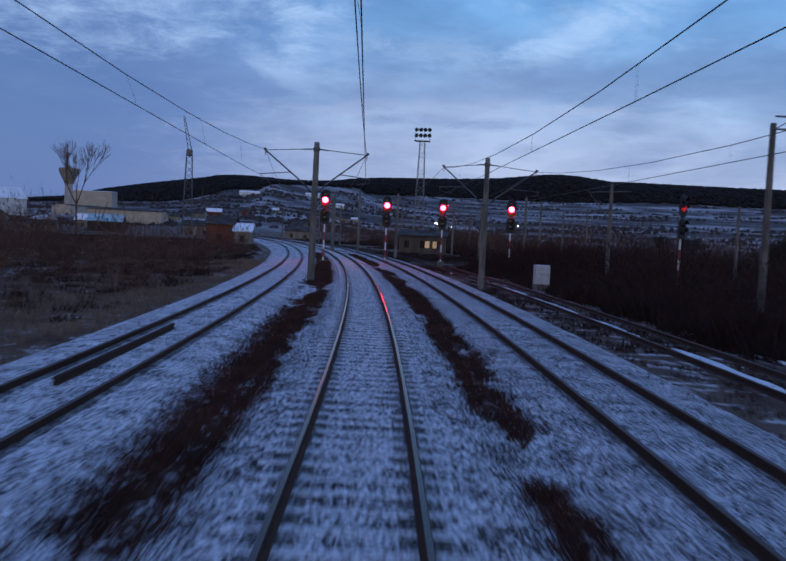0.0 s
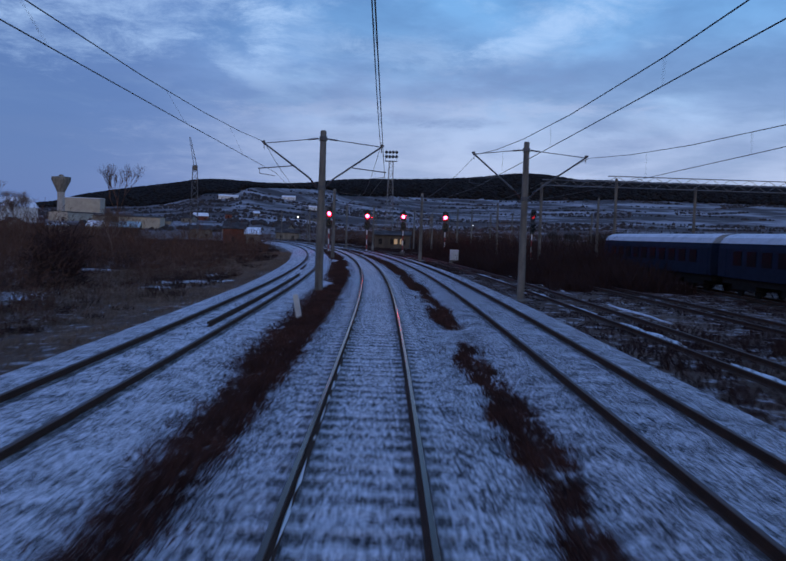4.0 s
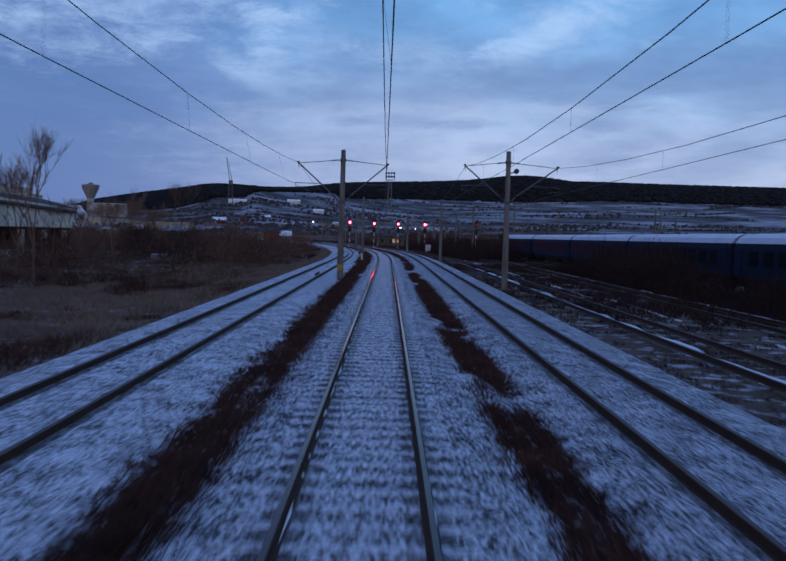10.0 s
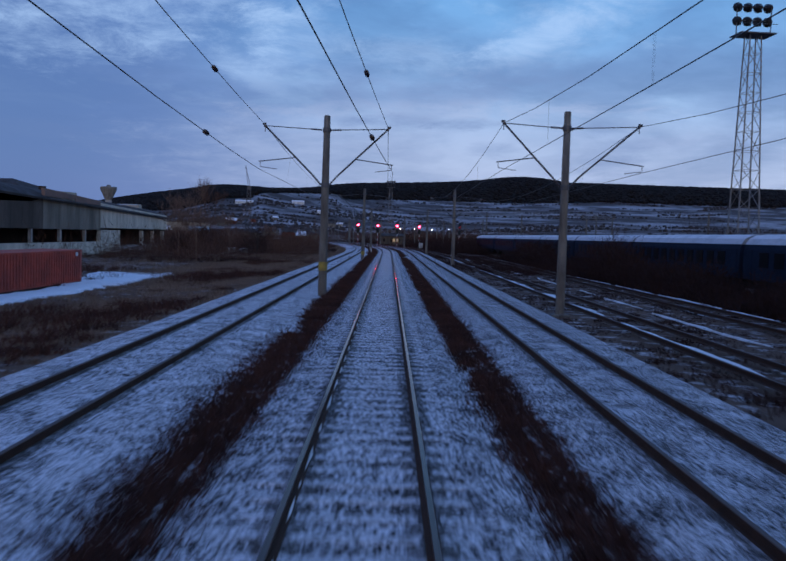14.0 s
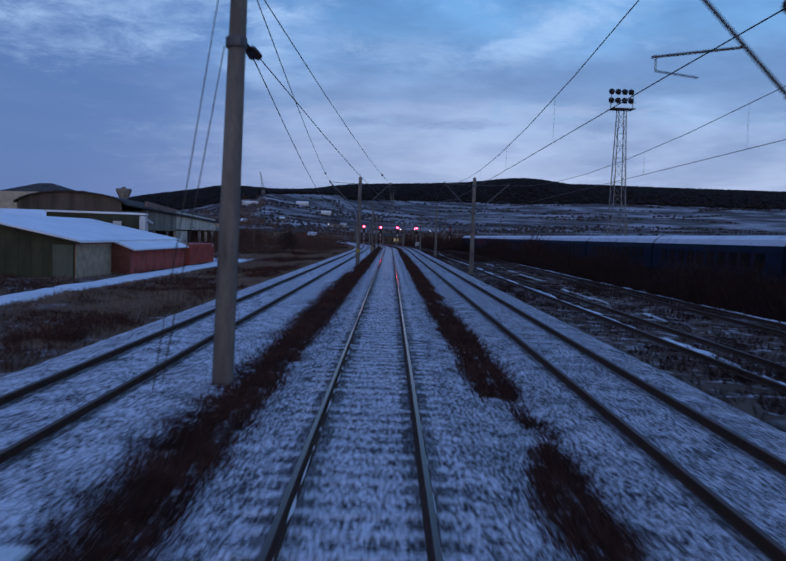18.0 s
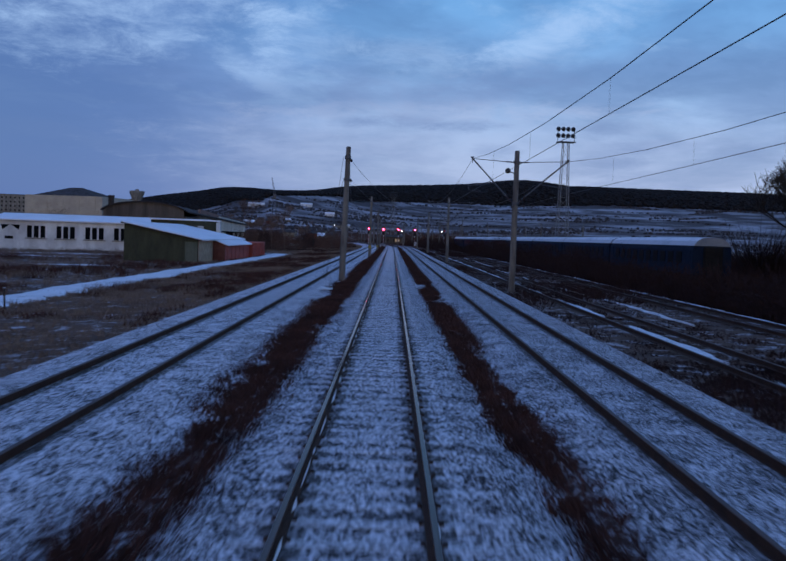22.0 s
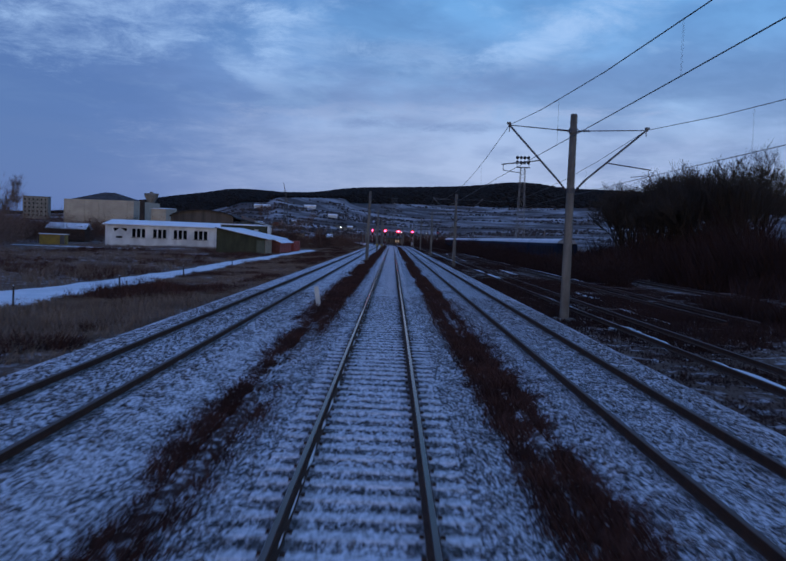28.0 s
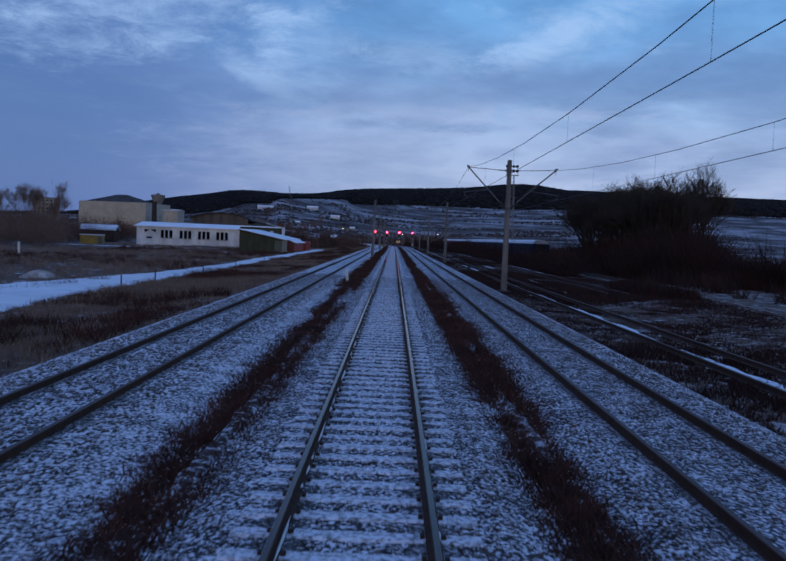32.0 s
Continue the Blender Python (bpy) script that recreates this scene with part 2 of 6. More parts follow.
def paint_stripes(name, a, b, pitch):
    """Bands along the height of a mast."""
    m = surface(name, a, a, 4, 0.6, 0, 0.1)
    nt = m.node_tree
    p = nt.nodes["Principled BSDF"]
    geo = nt.nodes.new("ShaderNodeNewGeometry")
    sp = nt.nodes.new("ShaderNodeSeparateXYZ")
    nt.links.new(geo.outputs["Position"], sp.inputs[0])
    w = nt.nodes.new("ShaderNodeMath")
    w.operation = "PINGPONG"
    nt.links.new(sp.outputs[2], w.inputs[0])
    w.inputs[1].default_value = pitch
    g = nt.nodes.new("ShaderNodeMath")
    g.operation = "GREATER_THAN"
    nt.links.new(w.outputs[0], g.inputs[0])
    g.inputs[1].default_value = pitch / 2
    mx = nt.nodes.new("ShaderNodeMix")
    mx.data_type = "RGBA"
    nt.links.new(g.outputs[0], mx.inputs[0])
    mx.inputs[6].default_value, mx.inputs[7].default_value = (*a, 1), (*b, 1)
    nt.links.new(mx.outputs[2], p.inputs["Base Color"])
    return m


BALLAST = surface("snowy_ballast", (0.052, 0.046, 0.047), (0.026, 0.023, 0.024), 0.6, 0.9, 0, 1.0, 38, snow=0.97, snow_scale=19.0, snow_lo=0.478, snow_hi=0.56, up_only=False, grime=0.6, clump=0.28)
# copy of the ballast; the left bed's brightness is put in as more snow
LIGHTER_BALLAST = surface("lighter_snowy_ballast", (0.052, 0.046, 0.047), (0.026, 0.023, 0.024), 0.6, 0.9, 0, 1.0, 38, snow=0.98, snow_scale=19.0, snow_lo=0.445, snow_hi=0.54, up_only=False, grime=0.6, clump=0.3)
DIRTY = surface("dirty_ballast", (0.085, 0.075, 0.07), (0.045, 0.04, 0.038), 1.5, 0.9, 0, 1.0, 38, snow=0.62, snow_scale=19.0, snow_lo=0.50, snow_hi=0.61, up_only=False, grime=0.6, clump=0.3)
STONE = surface("ballast_stone", (0.13, 0.115, 0.112), (0.07, 0.062, 0.06), 8, 0.9, 0, 0.4, 60, snow=0.7, snow_scale=6.0, snow_lo=0.40, snow_hi=0.62, island=0.6)
SLEEPER = surface("concrete_sleeper", (0.22, 0.21, 0.20), (0.15, 0.145, 0.14), 5, 0.9, 0, 0.3, 40, snow=0.88, snow_scale=13.0, snow_lo=0.36, snow_hi=0.56, grime=0.5)
SLEEPER_FAR = surface("half_buried_sleeper", (0.14, 0.13, 0.125), (0.09, 0.085, 0.08), 3, 0.9, 0, 0.6, 38, snow=0.94, snow_scale=16.0, snow_lo=0.41, snow_hi=0.56, up_only=False, grime=0.5)
RUST = surface("rusty_rail_side", (0.075, 0.04, 0.028), (0.045, 0.028, 0.022), 6, 0.85, 0.1, 0.3, 40)
HEAD = surface("worn_rail_head", (0.095, 0.066, 0.060), (0.062, 0.044, 0.040), 1.0, 0.13, 0.0, 0.012, 30, stretch=(8, 0.4, 1))
DULLHEAD = surface("dull_rail_head", (0.085, 0.045, 0.036), (0.055, 0.032, 0.027), 2.0, 0.7, 0.1, 0.1, 30)
SOIL = surface("weedy_soil", (0.130, 0.078, 0.056), (0.075, 0.045, 0.033), 0.35, 1.0, 0, 0.8, 9, snow=0.5, snow_scale=1.4, snow_lo=0.53, snow_hi=0.66, up_only=False)
STRIPSOIL = surface("dark_strip_soil", (0.070, 0.038, 0.030), (0.038, 0.022, 0.019), 0.8, 1.0, 0, 0.8, 14, snow=0.6, snow_scale=7.0, snow_lo=0.50, snow_hi=0.60, up_only=False)
SNOW = surface("thin_snow", (0.72, 0.73, 0.76), (0.55, 0.55, 0.57), 0.5, 0.8, 0, 0.4, 8, snow=0.6, snow_scale=1.0, up_only=False, grime=0.5)
FIELD = surface("snowy_fields", (0.075, 0.056, 0.055), (0.135, 0.104, 0.100), 0.012, 1.0, 0, 0.0, 0.10, snow=0.34, snow_scale=0.012, snow_lo=0.46, snow_hi=0.62, up_only=False, stretch=(0.75, 0.55, 1), grime=0.6)
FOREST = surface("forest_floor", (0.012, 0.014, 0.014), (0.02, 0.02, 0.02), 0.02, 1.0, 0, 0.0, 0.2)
HEDGE = surface("bare_hedge", (0.085, 0.070, 0.068), (0.055, 0.046, 0.046), 0.05, 1.0, 0, 0.0, 0.8, island=0.5)
CONIFER = surface("dark_woodland", (0.014, 0.012, 0.011), (0.022, 0.017, 0.016), 0.05, 1.0, 0, 0.0, 0.8, island=0.6)
WEED = surface("dry_brown_weeds", (0.128, 0.057, 0.043), (0.052, 0.026, 0.022), 0.5, 1.0, 0, 0.0, 20, island=0.7)
SCRUB = surface("bare_scrub_twigs", (0.058, 0.030, 0.026), (0.040, 0.022, 0.020), 0.2, 1.0, 0, 0.0, 12, island=0.6)
DEADGRASS = surface("dead_grass", (0.30, 0.220, 0.172), (0.19, 0.138, 0.110), 0.3, 1.0, 0, 0.0, 12, island=0.6)
TWIG = surface("fine_brown_twigs", (0.170, 0.090, 0.062), (0.098, 0.054, 0.040), 0.2, 1.0, 0, 0.0, 12, island=0.6)
HAZE = surface("pale_brown_twigs", (0.24, 0.155, 0.122), (0.15, 0.098, 0.078), 0.2, 1.0, 0, 0.0, 12, island=0.5)
SAND = surface("pale_earth", (0.36, 0.30, 0.24), (0.24, 0.20, 0.16), 1.5, 1.0, 0, 0.6, 14, snow=0.3, snow_scale=2.0)
BARK = surface("bare_tree_bark", (0.06, 0.048, 0.040), (0.035, 0.028, 0.024), 4, 0.95, 0, 0.5, 30)
CONCRETE = surface("weathered_concrete_mast", (0.215, 0.195, 0.172), (0.085, 0.076, 0.070), 2.6, 0.9, 0, 0.35, 30, stretch=(1, 1, 0.22), grime=0.5)
STEEL = surface("grey_painted_steel", (0.13, 0.13, 0.14), (0.08, 0.08, 0.085), 3, 0.55, 0.6, 0.1, 40)
GALV = surface("galvanised_lattice", (0.24, 0.24, 0.25), (0.16, 0.16, 0.165), 3, 0.55, 0.7, 0.1, 40)
CABINET = surface("pale_grey_cabinet_paint", (0.50, 0.51, 0.53), (0.38, 0.39, 0.41), 3, 0.6, 0, 0.1, 20)
INSUL = surface("brown_porcelain", (0.05, 0.022, 0.016), (0.035, 0.016, 0.012), 10, 0.25, 0, 0.0, 40)
WIRE = surface("copper_wire_weathered", (0.06, 0.055, 0.05), (0.045, 0.04, 0.038), 10, 0.6, 0.5, 0.0, 60)
BLACK = surface("matt_black_board", (0.012, 0.012, 0.013), (0.018, 0.018, 0.018), 4, 0.7, 0, 0.05, 30)
LENS = glow("red_signal_lens", (1.0, 0.005, 0.016), 330.0)
LENS_DIM = glow("dim_red_signal_lens", (1.0, 0.03, 0.05), 0.35)
WARMPANE = glow("lit_warm_window", (1.0, 0.66, 0.34), 0.28)
LAMP = glow("yard_lamp_glass", (1.0, 0.82, 0.60), 26.0)
DARKLENS = surface("unlit_lens", (0.02, 0.02, 0.02), (0.03, 0.03, 0.03), 4, 0.15, 0, 0.0, 30)
STRIPES = paint_stripes("red_white_mast_paint", (0.62, 0.61, 0.60), (0.28, 0.03, 0.03), 0.8)
YELLOWBAND = surface("yellow_mast_band", (0.36, 0.26, 0.04), (0.20, 0.15, 0.04), 4, 0.7, 0, 0.1, 30)
WHITEPOST = surface("white_painted_concrete", (0.62, 0.62, 0.61), (0.48, 0.48, 0.47), 5, 0.85, 0, 0.2, 30, snow=0.5)
WHITEWALL = surface("whitewashed_wall", (0.80, 0.81, 0.81), (0.50, 0.50, 0.51), 0.55, 0.9, 0, 0.2, 9, stretch=(1, 1, 0.4), grime=0.45)
CREAM = surface("cream_hall_wall", (0.48, 0.43, 0.35), (0.38, 0.34, 0.28), 0.25, 0.9, 0, 0.1, 4)
PALEGREEN = surface("faded_green_boards", (0.13, 0.145, 0.115), (0.085, 0.10, 0.08), 1.0, 0.85, 0, 0.3, 14, stretch=(1, 1, 0.3))
GREENWALL = surface("dark_green_boards", (0.062, 0.066, 0.042), (0.038, 0.042, 0.030), 1.2, 0.85, 0, 0.3, 14, stretch=(1, 1, 0.3))
BROWNDOOR = surface("tan_board_door", (0.52, 0.40, 0.27), (0.34, 0.25, 0.17), 1.5, 0.85, 0, 0.3, 18)
REDMETAL = surface("rust_red_sheet_metal", (0.45, 0.065, 0.034), (0.24, 0.040, 0.026), 0.9, 0.8, 0.0, 0.2, 16)
HALLEND = surface("sooty_gable_wall", (0.135, 0.112, 0.095), (0.060, 0.050, 0.044), 0.4, 0.95, 0, 0.3, 7, stretch=(1.6, 1, 0.15), grime=0.6)
STAINED = surface("dark_stained_concrete", (0.31, 0.275, 0.225), (0.13, 0.115, 0.095), 0.45, 0.95, 0, 0.3, 7, stretch=(1, 1, 0.2), grime=0.6)
GREYWALL = surface("stained_concrete_panel", (0.27, 0.25, 0.215), (0.14, 0.13, 0.115), 0.6, 0.95, 0, 0.3, 8, stretch=(1, 1, 0.25))
HALLWALL = surface("cream_washed_panel", (0.74, 0.67, 0.55), (0.46, 0.415, 0.34), 0.7, 0.95, 0, 0.2, 8, stretch=(1, 1, 0.3))
PALEWALL = surface("pale_concrete_pier", (0.42, 0.40, 0.37), (0.33, 0.31, 0.29), 0.8, 0.95, 0, 0.2, 8, stretch=(1, 1, 0.3))
ROOFSNOW = surface("snow_covered_roof", (0.80, 0.81, 0.84), (0.66, 0.67, 0.69), 0.4, 0.8, 0, 0.3, 6, snow=0.5, up_only=False, grime=0.2)
ROOFDARK = surface("dark_sheet_roof", (0.036, 0.030, 0.028), (0.060, 0.049, 0.046), 0.6, 0.9, 0, 0.2, 8, snow=0.05, snow_scale=0.4)
PINKROOF = surface("faded_red_roof_edge", (0.27, 0.17, 0.14), (0.20, 0.14, 0.12), 0.7, 0.85, 0, 0.2, 9, snow=0.4)
TURQUOISE = surface("faded_turquoise_roof", (0.22, 0.40, 0.42), (0.16, 0.30, 0.33), 0.6, 0.8, 0, 0.1, 6, snow=0.3, snow_scale=0.5)
YELLOW = surface("yellow_sheet_metal", (0.36, 0.23, 0.03), (0.22, 0.14, 0.03), 1, 0.6, 0, 0.1, 10)
PANE = surface("dark_window_glass", (0.005, 0.006, 0.008), (0.007, 0.008, 0.010), 2, 0.5, 0, 0.0, 30)
COACH = surface("blue_coach_paint", (0.010, 0.019, 0.042), (0.007, 0.013, 0.028), 1.0, 0.85, 0.0, 0.05, 10)
COACHROOF = surface("frosted_coach_roof", (0.30, 0.32, 0.35), (0.20, 0.22, 0.25), 0.8, 0.7, 0.1, 0.1, 8, snow=0.7, snow_scale=0.8, snow_lo=0.2, snow_hi=0.5)
UNDER = surface("black_underframe", (0.014, 0.013, 0.013), (0.022, 0.02, 0.019), 3, 0.9, 0.1, 0.1, 20)
BRICKRED = surface("dull_brick_house_wall", (0.13, 0.045, 0.035), (0.19, 0.075, 0.055), 0.5, 0.95, 0, 0.0, 6)

# ---- mesh tools ----


class G:
    """Collects corners and faces of one mesh."""

    def __init__(self):
        self.v, self.f, self.m = [], [], []

    def add(self, v, f, mi=0):
        n = len(self.v)
        self.v += [tuple(q) for q in v]
        self.f += [tuple(i + n for i in q) for q in f]
        self.m += [mi] * len(f)
        return self

    def box(self, x0, y0, z0, x1, y1, z1, mi=0):
        v = [(x, y, z) for z in (z0, z1) for y in (y0, y1) for x in (x0, x1)]
        return self.add(v, [(0, 2, 3, 1), (4, 5, 7, 6), (0, 1, 5, 4), (2, 6, 7, 3), (0, 4, 6, 2), (1, 3, 7, 5)], mi)

    def cbox(self, x0, y0, z0, x1, y1, z1, c, mi=0):
        """A box whose upper edges are worn off by c."""
        v = [(x0, y0, z0), (x1, y0, z0), (x1, y1, z0), (x0, y1, z0), (x0, y0, z1 - c), (x1, y0, z1 - c), (x1, y1, z1 - c), (x0, y1, z1 - c),
             (x0 + c, y0 + c, z1), (x1 - c, y0 + c, z1), (x1 - c, y1 - c, z1), (x0 + c, y1 - c, z1)]
        f = [(3, 2, 1, 0), (8, 9, 10, 11)] + [(i, (i + 1) % 4, 4 + (i + 1) % 4, 4 + i) for i in range(4)] + [(4 + i, 4 + (i + 1) % 4, 8 + (i + 1) % 4, 8 + i) for i in range(4)]
        return self.add(v, f, mi)

    def tube(self, p, q, r0, r1=None, n=8, mi=0):
        p, q = Vector(p), Vector(q)
        r1 = r0 if r1 is None else r1
        d = (q - p).normalized()
        a = d.orthogonal().normalized()
        b = d.cross(a)
        ring = [math.cos(2 * math.pi * i / n) * a + math.sin(2 * math.pi * i / n) * b for i in range(n)]
        v = [p + r0 * w for w in ring] + [q + r1 * w for w in ring]
        f = [(i, (i + 1) % n, n + (i + 1) % n, n + i) for i in range(n)] + [tuple(range(n - 1, -1, -1)), tuple(range(n, 2 * n))]
        return self.add(v, f, mi)

    def lathe(self, base, prof, n=12, axis="z", mi=0):
        """prof: (radius, height) rows round an axis through base."""
        v, f = [], []
        bx, by, bz = base
        for r, h in prof:
            for i in range(n):
                c, s = r * math.cos(2 * math.pi * i / n), r * math.sin(2 * math.pi * i / n)
                v.append((bx + c, by + s, bz + h) if axis == "z" else ((bx + c, by + h, bz + s) if axis == "y" else (bx + h, by + c, bz + s)))
        k = len(prof)
        for j in range(k - 1):
            f += [(j * n + i, j * n + (i + 1) % n, (j + 1) * n + (i + 1) % n, (j + 1) * n + i) for i in range(n)]
        f += [tuple(range(n - 1, -1, -1)), tuple(range((k - 1) * n, k * n))]
        return self.add(v, f, mi)


def mesh_of(name, g, mats, smooth=False):
    me = bpy.data.meshes.new(name)
    me.from_pydata(g.v, [], g.f)
    for m in mats if isinstance(mats, (list, tuple)) else [mats]:
        me.materials.append(m)
    if any(g.m):
        me.polygons.foreach_set("material_index", g.m)
    bm = bmesh.new()
    bm.from_mesh(me)
    bmesh.ops.recalc_face_normals(bm, faces=bm.faces)
    bm.to_mesh(me)
    bm.free()
    if smooth:
        me.shade_smooth()
        me.set_sharp_from_angle(angle=radians(40))
    return me


def soup(name, v, tri, mats):
    """A mesh straight from arrays of corners and triangles or quads."""
    me = bpy.data.meshes.new(name)
    k = tri.shape[1]
    me.vertices.add(len(v))
    me.vertices.foreach_set("co", np.ascontiguousarray(v, dtype=np.float32).ravel())
    me.loops.add(tri.size)
    me.loops.foreach_set("vertex_index", np.ascontiguousarray(tri, dtype=np.int32).ravel())
    me.polygons.add(len(tri))
    me.polygons.foreach_set("loop_start", np.arange(0, tri.size, k, dtype=np.int32))
    me.update(calc_edges=True)
    for m in mats if isinstance(mats, (list, tuple)) else [mats]:
        me.materials.append(m)
    return me


def part(name, g, material, parent=None, label="", smooth=False):
    ob = new(name, mesh_of(name, g, material, smooth) if isinstance(g, G) else g)
    if parent is not None:
        ob.parent = parent
    return tagged(ob, label)


def thing(name, label, category, at=(0, 0, 0), turn=0.0, group="", kind=""):
    ob = new(name)
    ob.matrix_basis = pose(*at, 0, 0, turn)
    return tagged(ob, label, category, group, kind)


# ---- line of the railway ----
BEND, RADIUS, EASE = 278.95, 873.9, 50.65
LINE = [(0.0, -60.0, 0.0)]
while len(LINE) < 1700:
    lx, ly, lh = LINE[-1]
    ls = -60 + 0.5 * (len(LINE) - 1)
    lh += 0.5 * min(1.0, max(0.0, (ls - BEND) / EASE)) / RADIUS
    LINE.append((lx - 0.5 * math.sin(lh), ly + 0.5 * math.cos(lh), lh))


def along(s, off=0.0):
    """Place and heading (radians, to the left) at s metres along the line, off metres to its right."""
    u = (s + 60) * 2
    i = int(u)
    f = u - i
    (xa, ya, ha), (xb, yb, hb) = LINE[i], LINE[i + 1]
    x, y, h = xa + f * (xb - xa), ya + f * (yb - ya), ha + f * (hb - ha)
    return x + off * math.cos(h), y + off * math.sin(h), h


def sweep(g, prof, s0, s1, step=6.0, mis=None, closed=True):
    """A cross-section (offset, height) drawn along the line."""
    n = max(1, int((s1 - s0) / step))
    k = len(prof)
    v = []
    for j in range(n + 1):
        s = s0 + (s1 - s0) * j / n
        for o, z in prof:
            x, y, h = along(s, o)
            v.append((x, y, z))
    base = len(g.v)
    g.v += v
    for j in range(n):
        for i in range(k if closed else k - 1):
            a, b = base + j * k + i, base + j * k + (i + 1) % k
            g.f.append((a, b, b + k, a + k))
            g.m.append(mis[i] if mis else 0)
    if closed:
        g.f += [tuple(base + i for i in range(k)), tuple(base + n * k + i for i in range(k - 1, -1, -1))]
        g.m += [0, 0]
    return g

# ---- ground, hill ----
HUB = (0.0, 169.0)
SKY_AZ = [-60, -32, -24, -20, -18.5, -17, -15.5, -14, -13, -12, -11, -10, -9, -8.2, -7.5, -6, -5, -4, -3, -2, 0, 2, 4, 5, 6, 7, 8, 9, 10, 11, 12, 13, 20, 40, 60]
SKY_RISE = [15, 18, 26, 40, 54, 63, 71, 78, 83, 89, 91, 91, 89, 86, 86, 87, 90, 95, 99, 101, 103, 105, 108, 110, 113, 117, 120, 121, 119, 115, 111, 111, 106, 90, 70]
WOOD_AZ = [-60, -30, -20, -17, -15, -13.4, -12.6, -11.6, -11.2, -9.2, -8.8, -3.6, -3.2, -2, 2, 6, 10, 14, 30, 60]
WOOD_RISE = [8, 12, 28, 33, 35, 42, 46, 58, 64, 66, 78, 81, 72, 71, 73, 72, 73, 78, 70, 40]


def smooth(a, b, x):
    t = np.clip((x - a) / (b - a), 0, 1)
    return t * t * (3 - 2 * t)


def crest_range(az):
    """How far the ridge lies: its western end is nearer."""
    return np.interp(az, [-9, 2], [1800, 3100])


def height(x, y):
    """Height of the land: flat yard, lower verge to the left, fields that rise to a wooded ridge."""
    x, y = np.asarray(x, float), np.asarray(y, float)
    d = np.hypot(x - HUB[0], y - HUB[1])
    az = np.degrees(np.arctan2(x - HUB[0], np.maximum(y - HUB[1], 1e-3)))
    az = np.where(y < HUB[1], np.where(x > 0, 60, -60), az)
    far = crest_range(az)
    edge = 0.8 * far
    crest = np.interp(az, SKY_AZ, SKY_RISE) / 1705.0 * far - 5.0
    wood = np.interp(az, WOOD_AZ, WOOD_RISE) / 1705.0
    u = np.clip((d - 480) / (edge - 480), 0, 1)
    z = 2.9 * u + d * wood * u ** 1.05
    low = 2.9 + edge * wood
    z = np.where(d > edge, low + (crest - low) * np.sin(np.clip((d - edge) / (far - edge), 0, 1) * math.pi / 2), z)
    z = np.where(d > far, crest * (1 - 0.5 * smooth(0, 1200, d - far)), z)
    z = np.where(y < HUB[1], np.where(d > 620, 0, z) * 0.0, z)
    bendx = np.where(y > BEND + 25, -(np.maximum(y - BEND - 25, 0) ** 2) / (2 * RADIUS), 0)
    o = x - np.where(y < 700, bendx, bendx)
    verge = np.interp(o, [-200, -60, -20, -13, -8.6, -7.0, 6.6, 8.0, 60], [-1.3, -1.2, -0.95, -0.8, -0.5, -0.42, -0.42, -0.5, -0.55])
    return z + verge * (1 - smooth(500, 800, d))


def axis_steps(rows):
    out = []
    for a, b, st in rows:
        out += list(np.arange(a, b, st))
    return np.array(out + [rows[-1][1]])


gx = axis_steps([(-4000, -1800, 155), (-1800, -900, 50), (-900, -300, 30), (-300, -60, 12), (-60, -16, 2.2), (-16, 16, 1.0), (16, 60, 2.2), (60, 300, 12), (300, 1500, 36), (1500, 4200, 150)])
gy = axis_steps([(-900, -60, 120), (-60, 480, 3.0), (480, 800, 12), (800, 3400, 26), (3400, 4600, 150)])
X, Y = np.meshgrid(gx, gy)
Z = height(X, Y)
nx, ny = len(gx), len(gy)
rough = np.array([noise.noise((x * 0.35, y * 0.35, 0)) for x, y in zip(X.ravel(), Y.ravel())]).reshape(X.shape)
Z = Z + rough * np.where(np.abs(X) > 9, 0.12, 0.03)
ii = np.arange(nx * ny).reshape(ny, nx)
quads = np.stack([ii[:-1, :-1], ii[:-1, 1:], ii[1:, 1:], ii[1:, :-1]], -1).reshape(-1, 4)
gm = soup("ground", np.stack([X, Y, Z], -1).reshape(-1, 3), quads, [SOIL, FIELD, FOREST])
fx = X.ravel()[quads].mean(1)
fy = Y.ravel()[quads].mean(1)
fd = np.hypot(fx - HUB[0], fy - HUB[1])
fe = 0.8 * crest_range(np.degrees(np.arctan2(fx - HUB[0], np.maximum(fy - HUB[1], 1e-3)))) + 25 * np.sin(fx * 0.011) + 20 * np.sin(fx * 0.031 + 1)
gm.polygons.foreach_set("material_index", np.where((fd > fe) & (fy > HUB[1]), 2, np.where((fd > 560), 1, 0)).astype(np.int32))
ground = tagged(new("ground", gm), "brown weedy railway land rising to snowy fields", "ground", kind="structure")

# woodland on the ridge: many small crowns
rng = np.random.default_rng(5)


